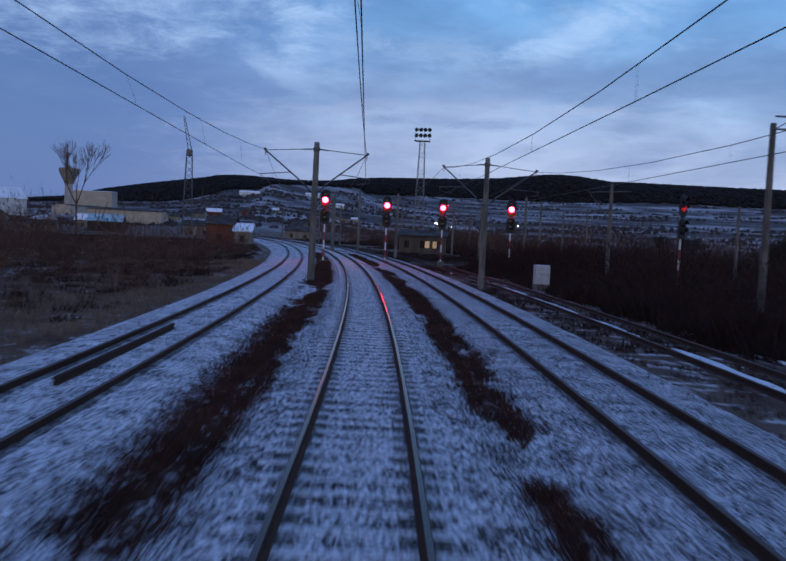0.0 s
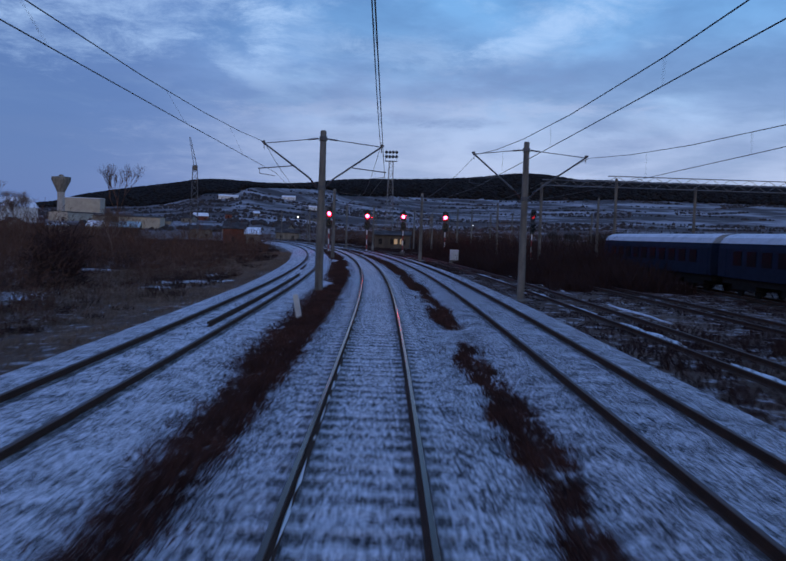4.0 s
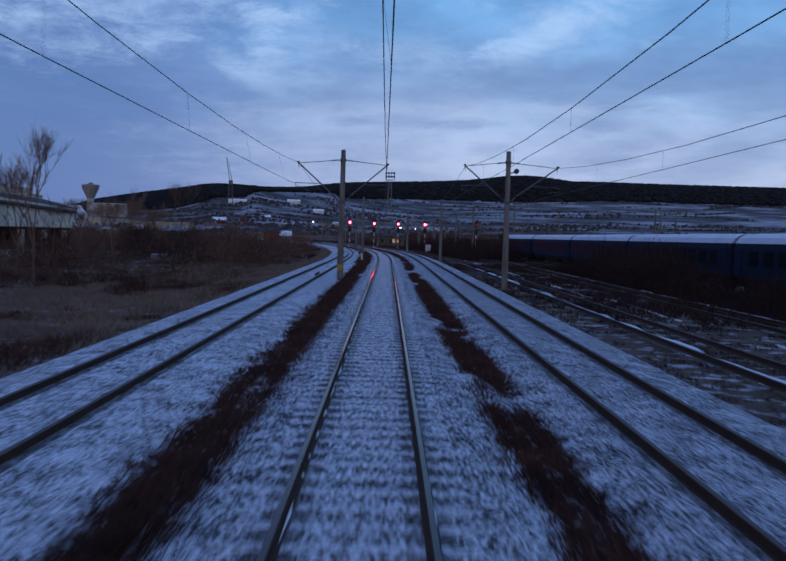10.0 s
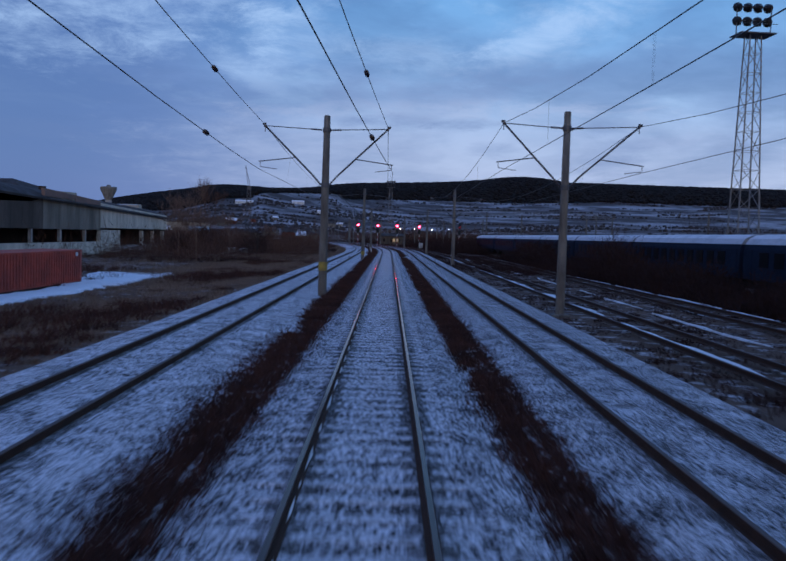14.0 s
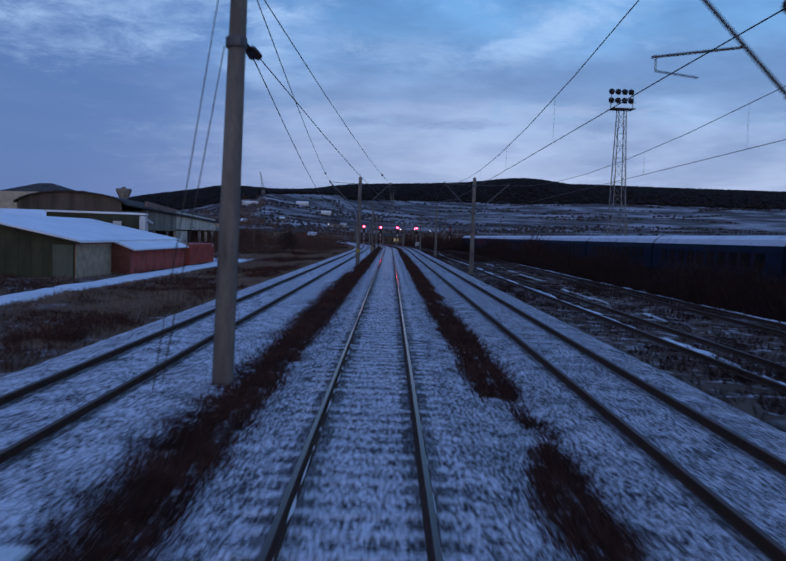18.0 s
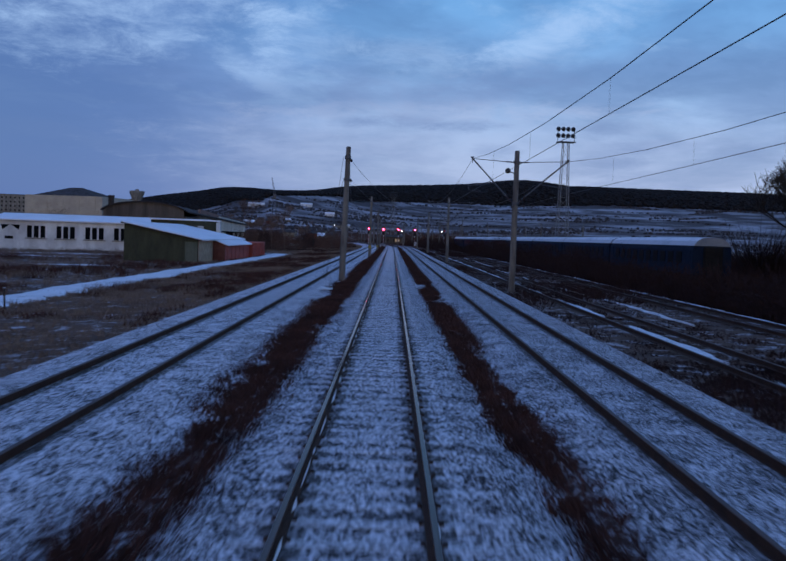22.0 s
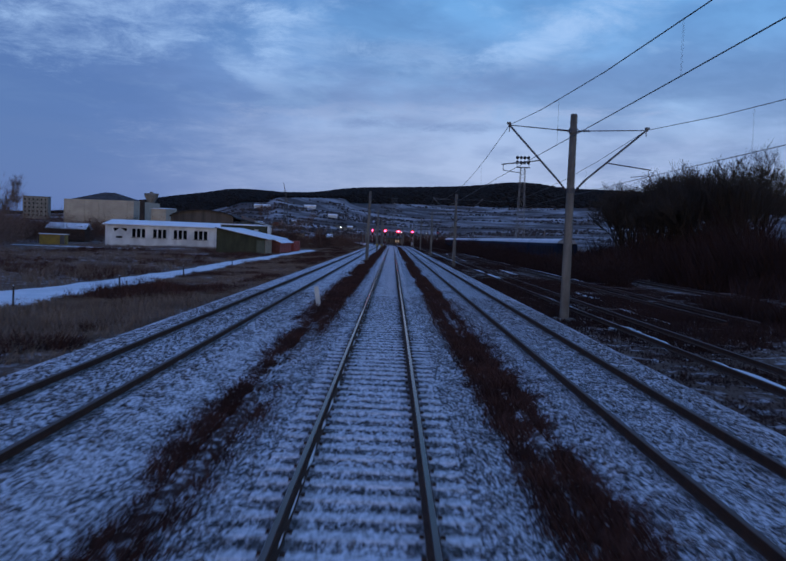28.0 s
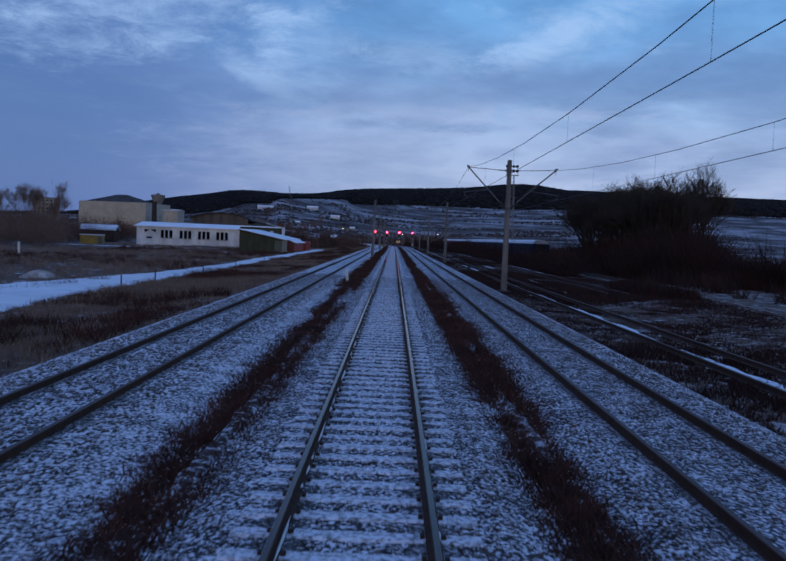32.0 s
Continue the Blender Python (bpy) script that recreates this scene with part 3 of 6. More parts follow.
def crowns(n, xs, ys, zs, hs, ws):
    """Small uneven five-sided crowns, as arrays."""
    k = 6
    ang = np.linspace(0, 2 * math.pi, k, endpoint=False)
    r = ws[:, None] * rng.uniform(0.7, 1.25, (n, k))
    mid = np.stack([xs[:, None] + r * np.cos(ang), ys[:, None] + r * np.sin(ang), (zs + hs * 0.55)[:, None] + hs[:, None] * rng.uniform(-0.15, 0.15, (n, k))], -1)
    low = np.stack([xs[:, None] + 0.5 * r * np.cos(ang), ys[:, None] + 0.5 * r * np.sin(ang), np.repeat((zs - 2)[:, None], k, 1)], -1)
    top = np.stack([xs + rng.uniform(-.2, .2, n) * ws, ys, zs + hs], -1)[:, None, :]
    v = np.concatenate([low, mid, top], 1)
    t = []
    for i in range(k):
        j = (i + 1) % k
        t += [(i, j, k + j), (i, k + j, k + i), (k + i, k + j, 2 * k)]
    t = np.array(t)
    tri = (t[None] + (np.arange(n) * (2 * k + 1))[:, None, None]).reshape(-1, 3)
    return v.reshape(-1, 3), tri


n = 34000
azd = rng.uniform(-34, 30, n)
az = np.radians(azd)
dd = crest_range(azd) * (0.795 + 0.225 * rng.uniform(0, 1, n) ** 0.8)
xs, ys = HUB[0] + dd * np.sin(az), HUB[1] + dd * np.cos(az)
hs = rng.uniform(3.4, 7.0, n) * dd / 1800
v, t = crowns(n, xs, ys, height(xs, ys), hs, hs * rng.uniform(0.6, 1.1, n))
tagged(new("hill_woodland", soup("hill_woodland", v, t, CONIFER)), "dark bare woodland covering the ridge of the hill", "woodland", kind="stuff")
# hedges and copses on the slopes
xs, ys = [], []
for i in range(150):
    deg = rng.uniform(-28, 22)
    a = math.radians(deg)
    d = 560 + (0.79 * float(crest_range(deg)) - 560) * rng.uniform(0, 1) ** 0.9
    tilt, ln = rng.normal(0, 0.25), rng.uniform(25, 120) * (0.5 + d / 1500)
    q = np.arange(0, ln, rng.uniform(1.2, 3.0) * (0.6 + d / 1500))
    xs.append(HUB[0] + d * math.sin(a) + q * math.cos(tilt) + rng.normal(0, 1.5, len(q)))
    ys.append(HUB[1] + d * math.cos(a) + q * math.sin(tilt) * 2 + rng.normal(0, 3.0, len(q)))
xs, ys = np.concatenate(xs), np.concatenate(ys)
n = len(xs)
hs = rng.uniform(0.6, 2.4, n) * rng.uniform(0.6, 1.2, n) * (0.5 + np.hypot(xs, ys) / 1500)
v, t = crowns(n, xs, ys, height(xs, ys), hs, hs * rng.uniform(0.5, 1.0, n))
tagged(new("field_hedges", soup("field_hedges", v, t, HEDGE)), "dark hedges and copses between snowy fields", "hedge", kind="stuff")

# ---- ballast, rails, sleepers ----
END_S = 620.0
# index 1 paints the bed left of the running track brighter
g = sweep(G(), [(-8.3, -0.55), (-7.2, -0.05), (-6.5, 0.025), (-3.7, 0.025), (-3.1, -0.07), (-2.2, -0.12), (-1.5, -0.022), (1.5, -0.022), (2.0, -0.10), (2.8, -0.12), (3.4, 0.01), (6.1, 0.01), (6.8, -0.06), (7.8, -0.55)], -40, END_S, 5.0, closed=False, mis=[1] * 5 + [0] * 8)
tagged(part("ballast_bed", g, [BALLAST, LIGHTER_BALLAST]), "snow-dusted grey ballast bed under three tracks", "ballast", kind="structure")
RAIL_P = [(-0.075, 0.008), (0.075, 0.008), (0.075, 0.02), (0.012, 0.045), (0.012, 0.125), (0.036, 0.14), (0.036, 0.17), (0.028, 0.18), (-0.028, 0.18), (-0.036, 0.17), (-0.036, 0.14), (-0.012, 0.125), (-0.012, 0.045), (-0.075, 0.02)]


def rail_track(off, zb, s0, s1, label, head, parts=0, sleepers=True):
    tr = thing("railway_track", label, "railway track", kind="structure")
    for sd in (-1, 1):
        c = off + sd * 0.7535
        g = sweep(G(), [(c + o, zb + z) for o, z in RAIL_P], s0, s1, 5.0, mis=[0] * 6 + [1, 1, 1] + [0] * 5)
        part("rail", g, [RUST, head], tr)
    if not sleepers:
        return tr
    pitch = 0.6
    gs = G()
    one = G().cbox(-1.25, -0.13, -0.16, 1.25, 0.13, 0.0, 0.025)
    sm = mesh_of("sleeper", one, SLEEPER)
    sm2 = mesh_of("sleeper", one, SLEEPER_FAR)
    clip = G()
    s = s0 + 0.3
    made = 0
    while s < s1:
        x, y, h = along(s, off)
        if parts and s > 2.0 and made < parts:
            o = new("sleeper", sm if s < 52 else sm2)
            o.matrix_basis = pose(x, y, zb + rng.uniform(-0.012, 0.004) - 0.010 * min(1.0, max(0.0, (s - 32) / 18)), 0, 0, math.degrees(h) + rng.uniform(-0.6, 0.6))
            o.parent = tr
            made += 1
        else:
            c, sn = math.cos(h), math.sin(h)
            dip = rng.uniform(0.008, 0.014) if parts else rng.uniform(0.012, 0.018)
            gs.add([(x + c * a - sn * b, y + sn * a + c * b, zb + z - dip) for a, b, z in one.v], one.f)
        if parts and -2 < s < 120:
            for sd in (-1, 1):
                for e in (-0.105, 0.105):
                    q = x + math.cos(h) * (sd * 0.7535 + e)
                    clip.box(q - 0.024, y - 0.034, zb, q + 0.024, y + 0.034, zb + 0.03)
        s += pitch
    st = part("far_sleepers", gs, SLEEPER_FAR, tr)
    tagged(st, kind="stuff")
    if clip.v:
        tagged(part("rail_fastenings", clip, RUST, tr), kind="stuff")
    return tr


rail_track(0.0, 0.0, -40, END_S, "railway track with worn rails on snowy concrete sleepers", HEAD, parts=300)
rail_track(-5.13, -0.01, -40, END_S, "rusty-railed side track in snow-dusted ballast", DULLHEAD)
rail_track(4.72, -0.01, -40, END_S, "dark-railed running track in snow-dusted ballast", DULLHEAD)
rail_track(10.1, -0.35, -40, 560, "disused siding half buried in brown weeds", DULLHEAD, sleepers=False)
rail_track(16.2, -0.40, 60, 440, "overgrown siding with patches of snow", DULLHEAD, sleepers=False)
rail_track(24.0, -0.42, 80, 460, "siding on which passenger coaches stand", DULLHEAD, sleepers=False)

for sd in (-1, 1):
    for off in (0.0, -5.13, 4.72):
        wide, top = (0.25, -0.012) if off == 0.0 else (0.16, 0.036 if off < 0 else 0.021)
        c = off + sd * 0.7535
        g = sweep(G(), [(c - wide, top - 0.009), (c - 0.08, top), (c + 0.08, top), (c + wide, top - 0.009)], -38, 470, 5.0, closed=False)
        tagged(part("dirty_ballast_strip", g, DIRTY), "ballast darkened by rust and oil beside a rail", "ballast", kind="structure")

# spare rails lying in the side track
for off, a, b in ((-4.95, 303, 335), (-5.35, 343, 352), (-4.75, 264.4, 268.2)):
    g = sweep(G(), [(off + o, 0.0 + z) for o, z in RAIL_P], a, b, 3.0, mis=[0] * 14)
    tagged(part("spare_rail", g, [RUST]), "rusty spare rail lying loose between rails", "rail", "spare rails")

# snow lodged on the rail foot, on the side away from the wind
for off in (-0.7535, 0.7535):
    g = G()
    q = 3.0
    while q < 330:
        ln = rng.uniform(0.15, 1.5)
        w0, w1 = rng.uniform(0.012, 0.03), rng.uniform(0.008, 0.03)
        v = []
        for e, w in ((0, 0.004), (0.3, w0), (0.7, w1), (1, 0.004)):
            x, y, h = along(q + e * ln, off + 0.052)
            v += [(x - w, y, 0.024), (x, y, 0.030 + w), (x + w, y, 0.016)]
        g.add(v, [(3 * j + i, 3 * j + i + 1, 3 * j + i + 4, 3 * j + i + 3) for j in range(3) for i in range(2)])
        q += ln + rng.uniform(0.05, 1.1)
    tagged(part("rail_foot_snow", g, SNOW), "broken line of snow lodged along a rail", "snow", kind="stuff")

# snow between the sidings: ragged tapering streaks
def snow_streaks(off, a, b, w, gap, zb, jitter, label):
    g = G()
    s = a
    while s < b:
        ln = rng.uniform(3, 16)
        o0 = off + rng.uniform(-jitter, jitter)
        n = max(4, int(ln / 0.7))
        v = []
        for j in range(n + 1):
            q = s + ln * j / n
            ww = w * (max(0.0, math.sin(math.pi * j / n)) ** 0.5) * (0.65 + 0.9 * noise.noise((q * 0.9, o0, 3)))
            ww = max(0.02, ww)
            c = o0 + 0.25 * noise.noise((q * 0.35, o0, 9))
            for e, z in ((-1, -0.05), (-0.4, 0.02), (0.5, 0.025), (1, -0.05)):
                x, y, h = along(q, c + e * ww)
                v.append((x, y, zb + z))
        g.add(v, [(4 * j + i, 4 * j + i + 1, 4 * j + i + 5, 4 * j + i + 4) for j in range(n) for i in range(3)])
        s += ln + rng.uniform(0.2, gap)
    return tagged(part("snow_patch", g, SNOW), label, "snow", kind="stuff")


snow_streaks(10.1, 15, 420, 0.5, 4.0, -0.43, 0.15, "old snow between the rails of a disused siding")
snow_streaks(18.1, 100, 300, 0.28, 2.0, -0.42, 0.15, "long thin strip of old snow along the sidings")
snow_streaks(16.2, 110, 340, 0.3, 12.0, -0.46, 0.3, "broken snow between the rails of an overgrown siding")
snow_streaks(13.2, 60, 380, 0.13, 14.0, -0.45, 0.7, "scattered remains of snow among sidings")

for x, y, w, d in ((-13.1, 336, 5.5, 2.6), (-13.4, 346, 2.4, 1.6), (13.4, 380, 3.0, 1.3), (18.1, 134.6, 3.4, 1.5), (-20, 322, 7, 5), (-14, 330, 3, 2), (-26, 352, 9, 2), (-38, 300, 8, 2.5), (18.5, 345, 4, 1.6), (-30, 160, 12, 1.0), (-55, 184, 40, 2.2), (-44, 196, 26, 1.6)):
    n = 14
    ring = [(x + w * 0.5 * math.cos(2 * math.pi * i / n) * rng.uniform(0.7, 1.1), y + d * math.sin(2 * math.pi * i / n) * rng.uniform(0.7, 1.1)) for i in range(n)]
    v = [(a, b, float(height(a, b)) + 0.02) for a, b in ring] + [(x, y, float(height(x, y)) + 0.16)]
    tagged(part("snow_drift", G().add(v, [(i, (i + 1) % n, n) for i in range(n)]), SNOW), "thin drift of old snow in the weeds", "snow")

# snowy cart road to the left
g = G()
rows = []
for j in range(0, 300):
    y = 20 + 0.7 * j
    e0 = 0.45 * noise.noise((y * 0.2, 0, 0)) + 0.45 * noise.noise((y * 0.9, 4, 0))
    e1 = 0.5 * noise.noise((y * 0.17, 7, 0)) + 0.55 * noise.noise((y * 0.8, 2, 5))
    a = float(np.interp(y, [20, 54, 74, 99, 130, 156, 194, 212, 230], [-26, -24, -20.8, -19.9, -20.7, -20.5, -20.9, -21.0, -25])) + e0
    b = float(np.interp(y, [20, 40, 93, 119, 145, 167, 183, 215, 230], [-16.0, -16.2, -16.5, -17.2, -17.0, -17.9, -17.8, -17.2, -17.2])) + e1
    lump = 0.05 * noise.noise((y * 0.6, 1, 8))
    rows.append([(a, y, -1.0), (a + 0.7, y, -0.82 + lump), ((a + b) / 2, y, -0.77 - lump), (b - 0.6, y, -0.75 + lump), (b, y, -0.98)])
k = 5
v = [p for r in rows for p in r]
f = [(i * k + j, i * k + j + 1, (i + 1) * k + j + 1, (i + 1) * k + j) for i in range(len(rows) - 1) for j in range(k - 1)]
tagged(part("snowy_road", G().add(v, f), SNOW), "snow-covered cart road beside the railway", "road", kind="structure")


# ---- weeds and scrub ----
def blades(px, py, pz, hh, count, spread, width, lean):
    """Thin pointed blades round each place, as arrays."""
    n = len(px)
    k = count
    a = rng.uniform(0, 2 * math.pi, (n, k))
    r = spread * np.sqrt(rng.uniform(0, 1, (n, k)))
    bx, by = px[:, None] + r * np.cos(a), py[:, None] + r * np.sin(a)
    h = hh[:, None] * rng.uniform(0.45, 1.15, (n, k))
    la = rng.uniform(0, 2 * math.pi, (n, k))
    tx, ty = bx + lean * h * np.cos(la), by + lean * h * np.sin(la)
    wa = rng.uniform(0, math.pi, (n, k))
    w = width * rng.uniform(0.6, 1.4, (n, k))
    z = np.repeat(pz[:, None], k, 1)
    p0 = np.stack([bx - w * np.cos(wa), by - w * np.sin(wa), z - 0.05], -1)
    p1 = np.stack([bx + w * np.cos(wa), by + w * np.sin(wa), z - 0.05], -1)
    p2 = np.stack([tx, ty, z + h], -1)
    v = np.stack([p0, p1, p2], 2).reshape(-1, 3)
    return v, np.arange(len(v)).reshape(-1, 3)


def on_line(s, o):
    q = [along(a, b) for a, b in zip(s, o)]
    return np.array([p[0] for p in q]), np.array([p[1] for p in q])


def weed_strip(name, off, half, s0, s1, per_m, h, label, gap=-0.22):
    n = int((s1 - s0) * per_m)
    s = rng.uniform(s0, s1, n)
    o = off + half * rng.normal(0, 0.55, n)
    dens = np.array([noise.noise((a * 0.16, b * 0.9, 0)) + 0.6 * noise.noise((a * 0.035, 4, b * 0.2)) + 0.55 * noise.noise((a * 0.8, b * 2.6, 8)) for a, b in zip(s, o)])
    keep = dens + rng.normal(0, 0.12, n) > gap + (0.22 * (s > 272) if off > 0 else 0.0) + (0.2 if off < 0 else -0.12) * (s < 62) + 0.45 * (s < 75) * (np.abs(o - off - 0.1) < 0.17)
    s, o = s[keep], o[keep]
    x, y = on_line(s, o)
    v, t = blades(x, y, np.full(len(x), -0.12), np.full(len(x), h) * rng.uniform(0.4, 1.2, len(x)), 8, 0.12, 0.017, 0.9)
    return tagged(new(name, soup(name, v, t, WEED)), label, "weeds", kind="stuff")


weed_strip("weed_strip", -2.25, 0.52, 4, 440, 175, 0.19, "dry brown weeds growing between two tracks", gap=-0.44)
weed_strip("weed_strip", 2.42, 0.40, 4, 440, 175, 0.19, "dark weeds growing in the gap between tracks", gap=-0.32)
weed_strip("weed_strip", -2.95, 0.75, 296, 405, 130, 0.15, "low brown weeds spreading over a ballast shoulder", gap=-0.5)
weed_strip("weed_strip", -2.75, 0.85, 50, 128, 120, 0.15, "low mottled weeds spreading over a ballast shoulder", gap=-0.32)
weed_strip("weed_strip", 3.0, 0.42, 14, 75, 110, 0.2, "dark weeds creeping along a ballast shoulder", gap=-0.1)
weed_strip("weed_strip", -2.3, 0.5, 192, 216, 150, 0.18, "dry brown weeds filling a bare stretch between tracks", gap=-0.9)
weed_strip("weed_strip", -3.0, 0.55, 108, 190, 70, 0.13, "low brown weeds spreading over a ballast shoulder", gap=-0.05)
# soil showing through under the weeds
for off, half in ((-2.2, 0.40), (2.45, 0.30)):
    g = G()
    v, f = [], []
    s, j = 4.0, 0
    while s < 520:
        wob = 0.30 * noise.noise((s * 0.13, off, 0))
        wd = half * (0.5 + 0.4 * noise.noise((s * 0.22, off, 5)) + 0.55 * noise.noise((s * 1.1, off, 2))) * (1.0 if noise.noise((s * 0.04, 9, off)) > -0.25 else 0.4)
        for e in (-1, -0.5, 0.5, 1):
            x, y, h = along(s, off + wob + e * wd)
            v.append((x, y, -0.085 + (0.03 + 0.05 * noise.noise((s * 3, e * 3, off)) if abs(e) < 1 else -0.06)))
        if j and noise.noise((s * 0.16, off * 0.9, 0)) + 0.6 * noise.noise((s * 0.035, 4, off * 0.2)) > (-0.45 if off < 0 else (-0.42 if s < 272 else -0.1)):
            f += [(4 * j - 4 + q, 4 * j - 3 + q, 4 * j + 1 + q, 4 * j + q) for q in range(3)]
        s += 0.35
        j += 1
    tagged(part("weed_soil", g.add(v, f), STRIPSOIL), "dark ragged soil showing between tracks", "soil", kind="stuff")


def scrub_field(name, n, fo, s0, s1, h0, h1, label, count=16, clump=0.05, gap=-0.25, mat=SCRUB):
    s = rng.uniform(s0, s1, n)
    o = fo(rng.uniform(0, 1, n))
    dens = np.array([noise.noise((a * clump, b * clump * 1.6, 1.5)) + 0.55 * noise.noise((a * clump * 4, b * clump * 5, 7)) for a, b in zip(s, o)])
    keep = dens > gap
    if name == "verge_scrub":
        keep &= ~((o < np.interp(s, [20, 93, 119, 150, 190], [-16.2, -16.7, -17.4, -17.3, -18.0]) - 0.4 * rng.uniform(0, 1, len(s)) ** 3 * 4) & (s < 226))
    s, o, dens = s[keep], o[keep], dens[keep]
    x, y = on_line(s, o)
    hh = h0 + (h1 - h0) * np.clip(dens + 0.15, 0, 1) ** 1.3 * rng.uniform(0.5, 1.5, len(s))
    v, t = blades(x, y, height(x, y), hh, count, 0.35 + 0.25 * hh.mean(), 0.02 + 0.012 * hh.mean(), 0.6)
    return tagged(new(name, soup(name, v, t, mat)), label, "scrub", kind="stuff")


scrub_field("verge_scrub", 26000, lambda u: -8.2 - 13.5 * u, 15, 420, 0.12, 0.55, "brown dead grass and weeds on the railway verge", count=24, gap=-0.75, mat=DEADGRASS)
scrub_field("meadow_scrub", 9500, lambda u: -20.5 - 48 * u, 20, 300, 0.25, 0.8, "dark dead weeds in a waste field", clump=0.03, count=18, gap=-0.7, mat=DEADGRASS)
scrub_field("verge_weeds", 5200, lambda u: -8.6 - 8 * u ** 1.2, 15, 260, 0.15, 0.75, "dark reddish weeds in clumps on the railway verge", count=22, gap=0.05, clump=0.09, mat=WEED)
scrub_field("meadow_weeds", 4200, lambda u: -20 - 34 * u, 20, 240, 0.25, 0.9, "dark reddish weeds in clumps on a waste field", count=22, gap=0.05, clump=0.07, mat=WEED)
scrub_field("thicket", 6500, lambda u: -10 - 60 * u, 258, 560, 0.3, 1.3, "dark thicket of bare bushes beside the line", count=34, clump=0.03)
scrub_field("siding_scrub", 13000, lambda u: 7.4 + 15.2 * u, 15, 460, 0.12, 0.6, "dark weeds growing over disused sidings", count=20, gap=-0.6)
scrub_field("near_siding_scrub", 6500, lambda u: 7.4 + 14.5 * u, 15, 100, 0.08, 0.4, "low dark weeds over a disused siding", count=20, gap=-0.8)
scrub_field("yard_scrub", 3600, lambda u: 18.5 + 3.4 * u, 60, 300, 0.7, 1.7, "dark scrub along the row of coaches", count=26, clump=0.06)
scrub_field("far_scrub", 5200, lambda u: 27 + 45 * u, 20, 600, 0.9, 5.0, "dark bare bushes beyond the sidings", count=34, clump=0.04)
scrub_field("bank_scrub", 2200, lambda u: 12.5 + 9.5 * u, 335, 420, 0.6, 3.2, "dark bushes on the bank beside the sidings", count=30, clump=0.05)
scrub_field("tree_thicket", 2600, lambda u: 26.5 + 22 * u, 80, 150, 1.5, 6.5, "dense dark thicket under bare trees", count=40, clump=0.06)
scrub_field("throat_scrub", 3000, lambda u: 6.5 + 24 * u, 395, 600, 0.3, 1.3, "dark bushes between tracks of the far yard", count=30, clump=0.05)


def bushes(name, n, fo, s0, s1, h0, h1, label, clump=0.05, gap=-0.1, twigs=60, mat=TWIG, curved=True, shear=0.0):
    """Bare bushes: stems fanning from a root and a haze of fine twigs, as arrays."""
    s = rng.uniform(s0, s1, n)
    o = fo(rng.uniform(0, 1, n)) - shear * s
    dens = np.array([noise.noise((a * clump, b * clump * 1.6, 4.5)) + 0.4 * noise.noise((a * clump * 4, b * clump * 5, 2)) for a, b in zip(s, o)])
    keep = dens > gap
    s, o, dens = s[keep], o[keep], dens[keep]
    n = len(s)
    x, y = on_line(s, o) if curved else (o, s)
    z = height(x, y)
    hh = (h0 + (h1 - h0) * np.clip(dens - gap, 0, 1)) * rng.uniform(0.6, 1.25, n)
    v1, t1 = blades(x, y, z, np.minimum(hh * 0.62, 4.0), 9, 0.3, 0.014, 0.4)
    k = twigs
    d = rng.normal(0, 1, (n, k, 3))
    d /= np.linalg.norm(d, axis=2, keepdims=True)
    d[:, :, 2] = np.abs(d[:, :, 2])
    rad = rng.uniform(0.25, 1.0, (n, k, 1)) ** 0.6
    c = np.stack([x, y, z + 0.12 * hh], -1)[:, None, :] + d * rad * np.stack([hh * 0.55, hh * 0.55, hh * 0.82], -1)[:, None, :]
    e = d + rng.normal(0, 0.5, (n, k, 3))
    e[:, :, 2] += 0.35
    ln = rng.uniform(0.06, 0.19, (n, k, 1)) * np.minimum(hh, 4.5)[:, None, None]
    a = rng.normal(0, 1, (n, k, 3))
    a /= np.linalg.norm(a, axis=2, keepdims=True)
    w = 0.011 + 0.0045 * np.minimum(hh, 6.0)[:, None, None]
    v2 = np.stack([c - a * w, c + a * w, c + e * ln], 2).reshape(-1, 3)
    t2 = np.arange(len(v2)).reshape(-1, 3) + len(v1)
    return tagged(new(name, soup(name, np.concatenate([v1, v2]), np.concatenate([t1, t2]), mat)), label, "bushes", kind="stuff")


bushes("line_bushes", 3000, lambda u: -11.5 - 46 * u, 255, 460, 0.8, 6.0, "bare brown bushes crowding the bank beside the line", gap=-0.22, clump=0.09)
bushes("bank_bushes", 900, lambda u: 15 + 16 * u, 352, 425, 1.6, 5.0, "dark bushes on the bank beside the sidings", gap=-0.3, clump=0.09, mat=SCRUB)
bushes("west_bushes", 420, lambda u: -36 - 40 * u, 392, 470, 3.5, 8.5, "tall brown bushes before the town", gap=-0.25, clump=0.09, twigs=110)
bushes("field_bushes", 800, lambda u: -95 - 75 * u, 350, 470, 5.0, 13.0, "bare bushes in front of a cream hall", gap=-0.05, curved=False, twigs=110)
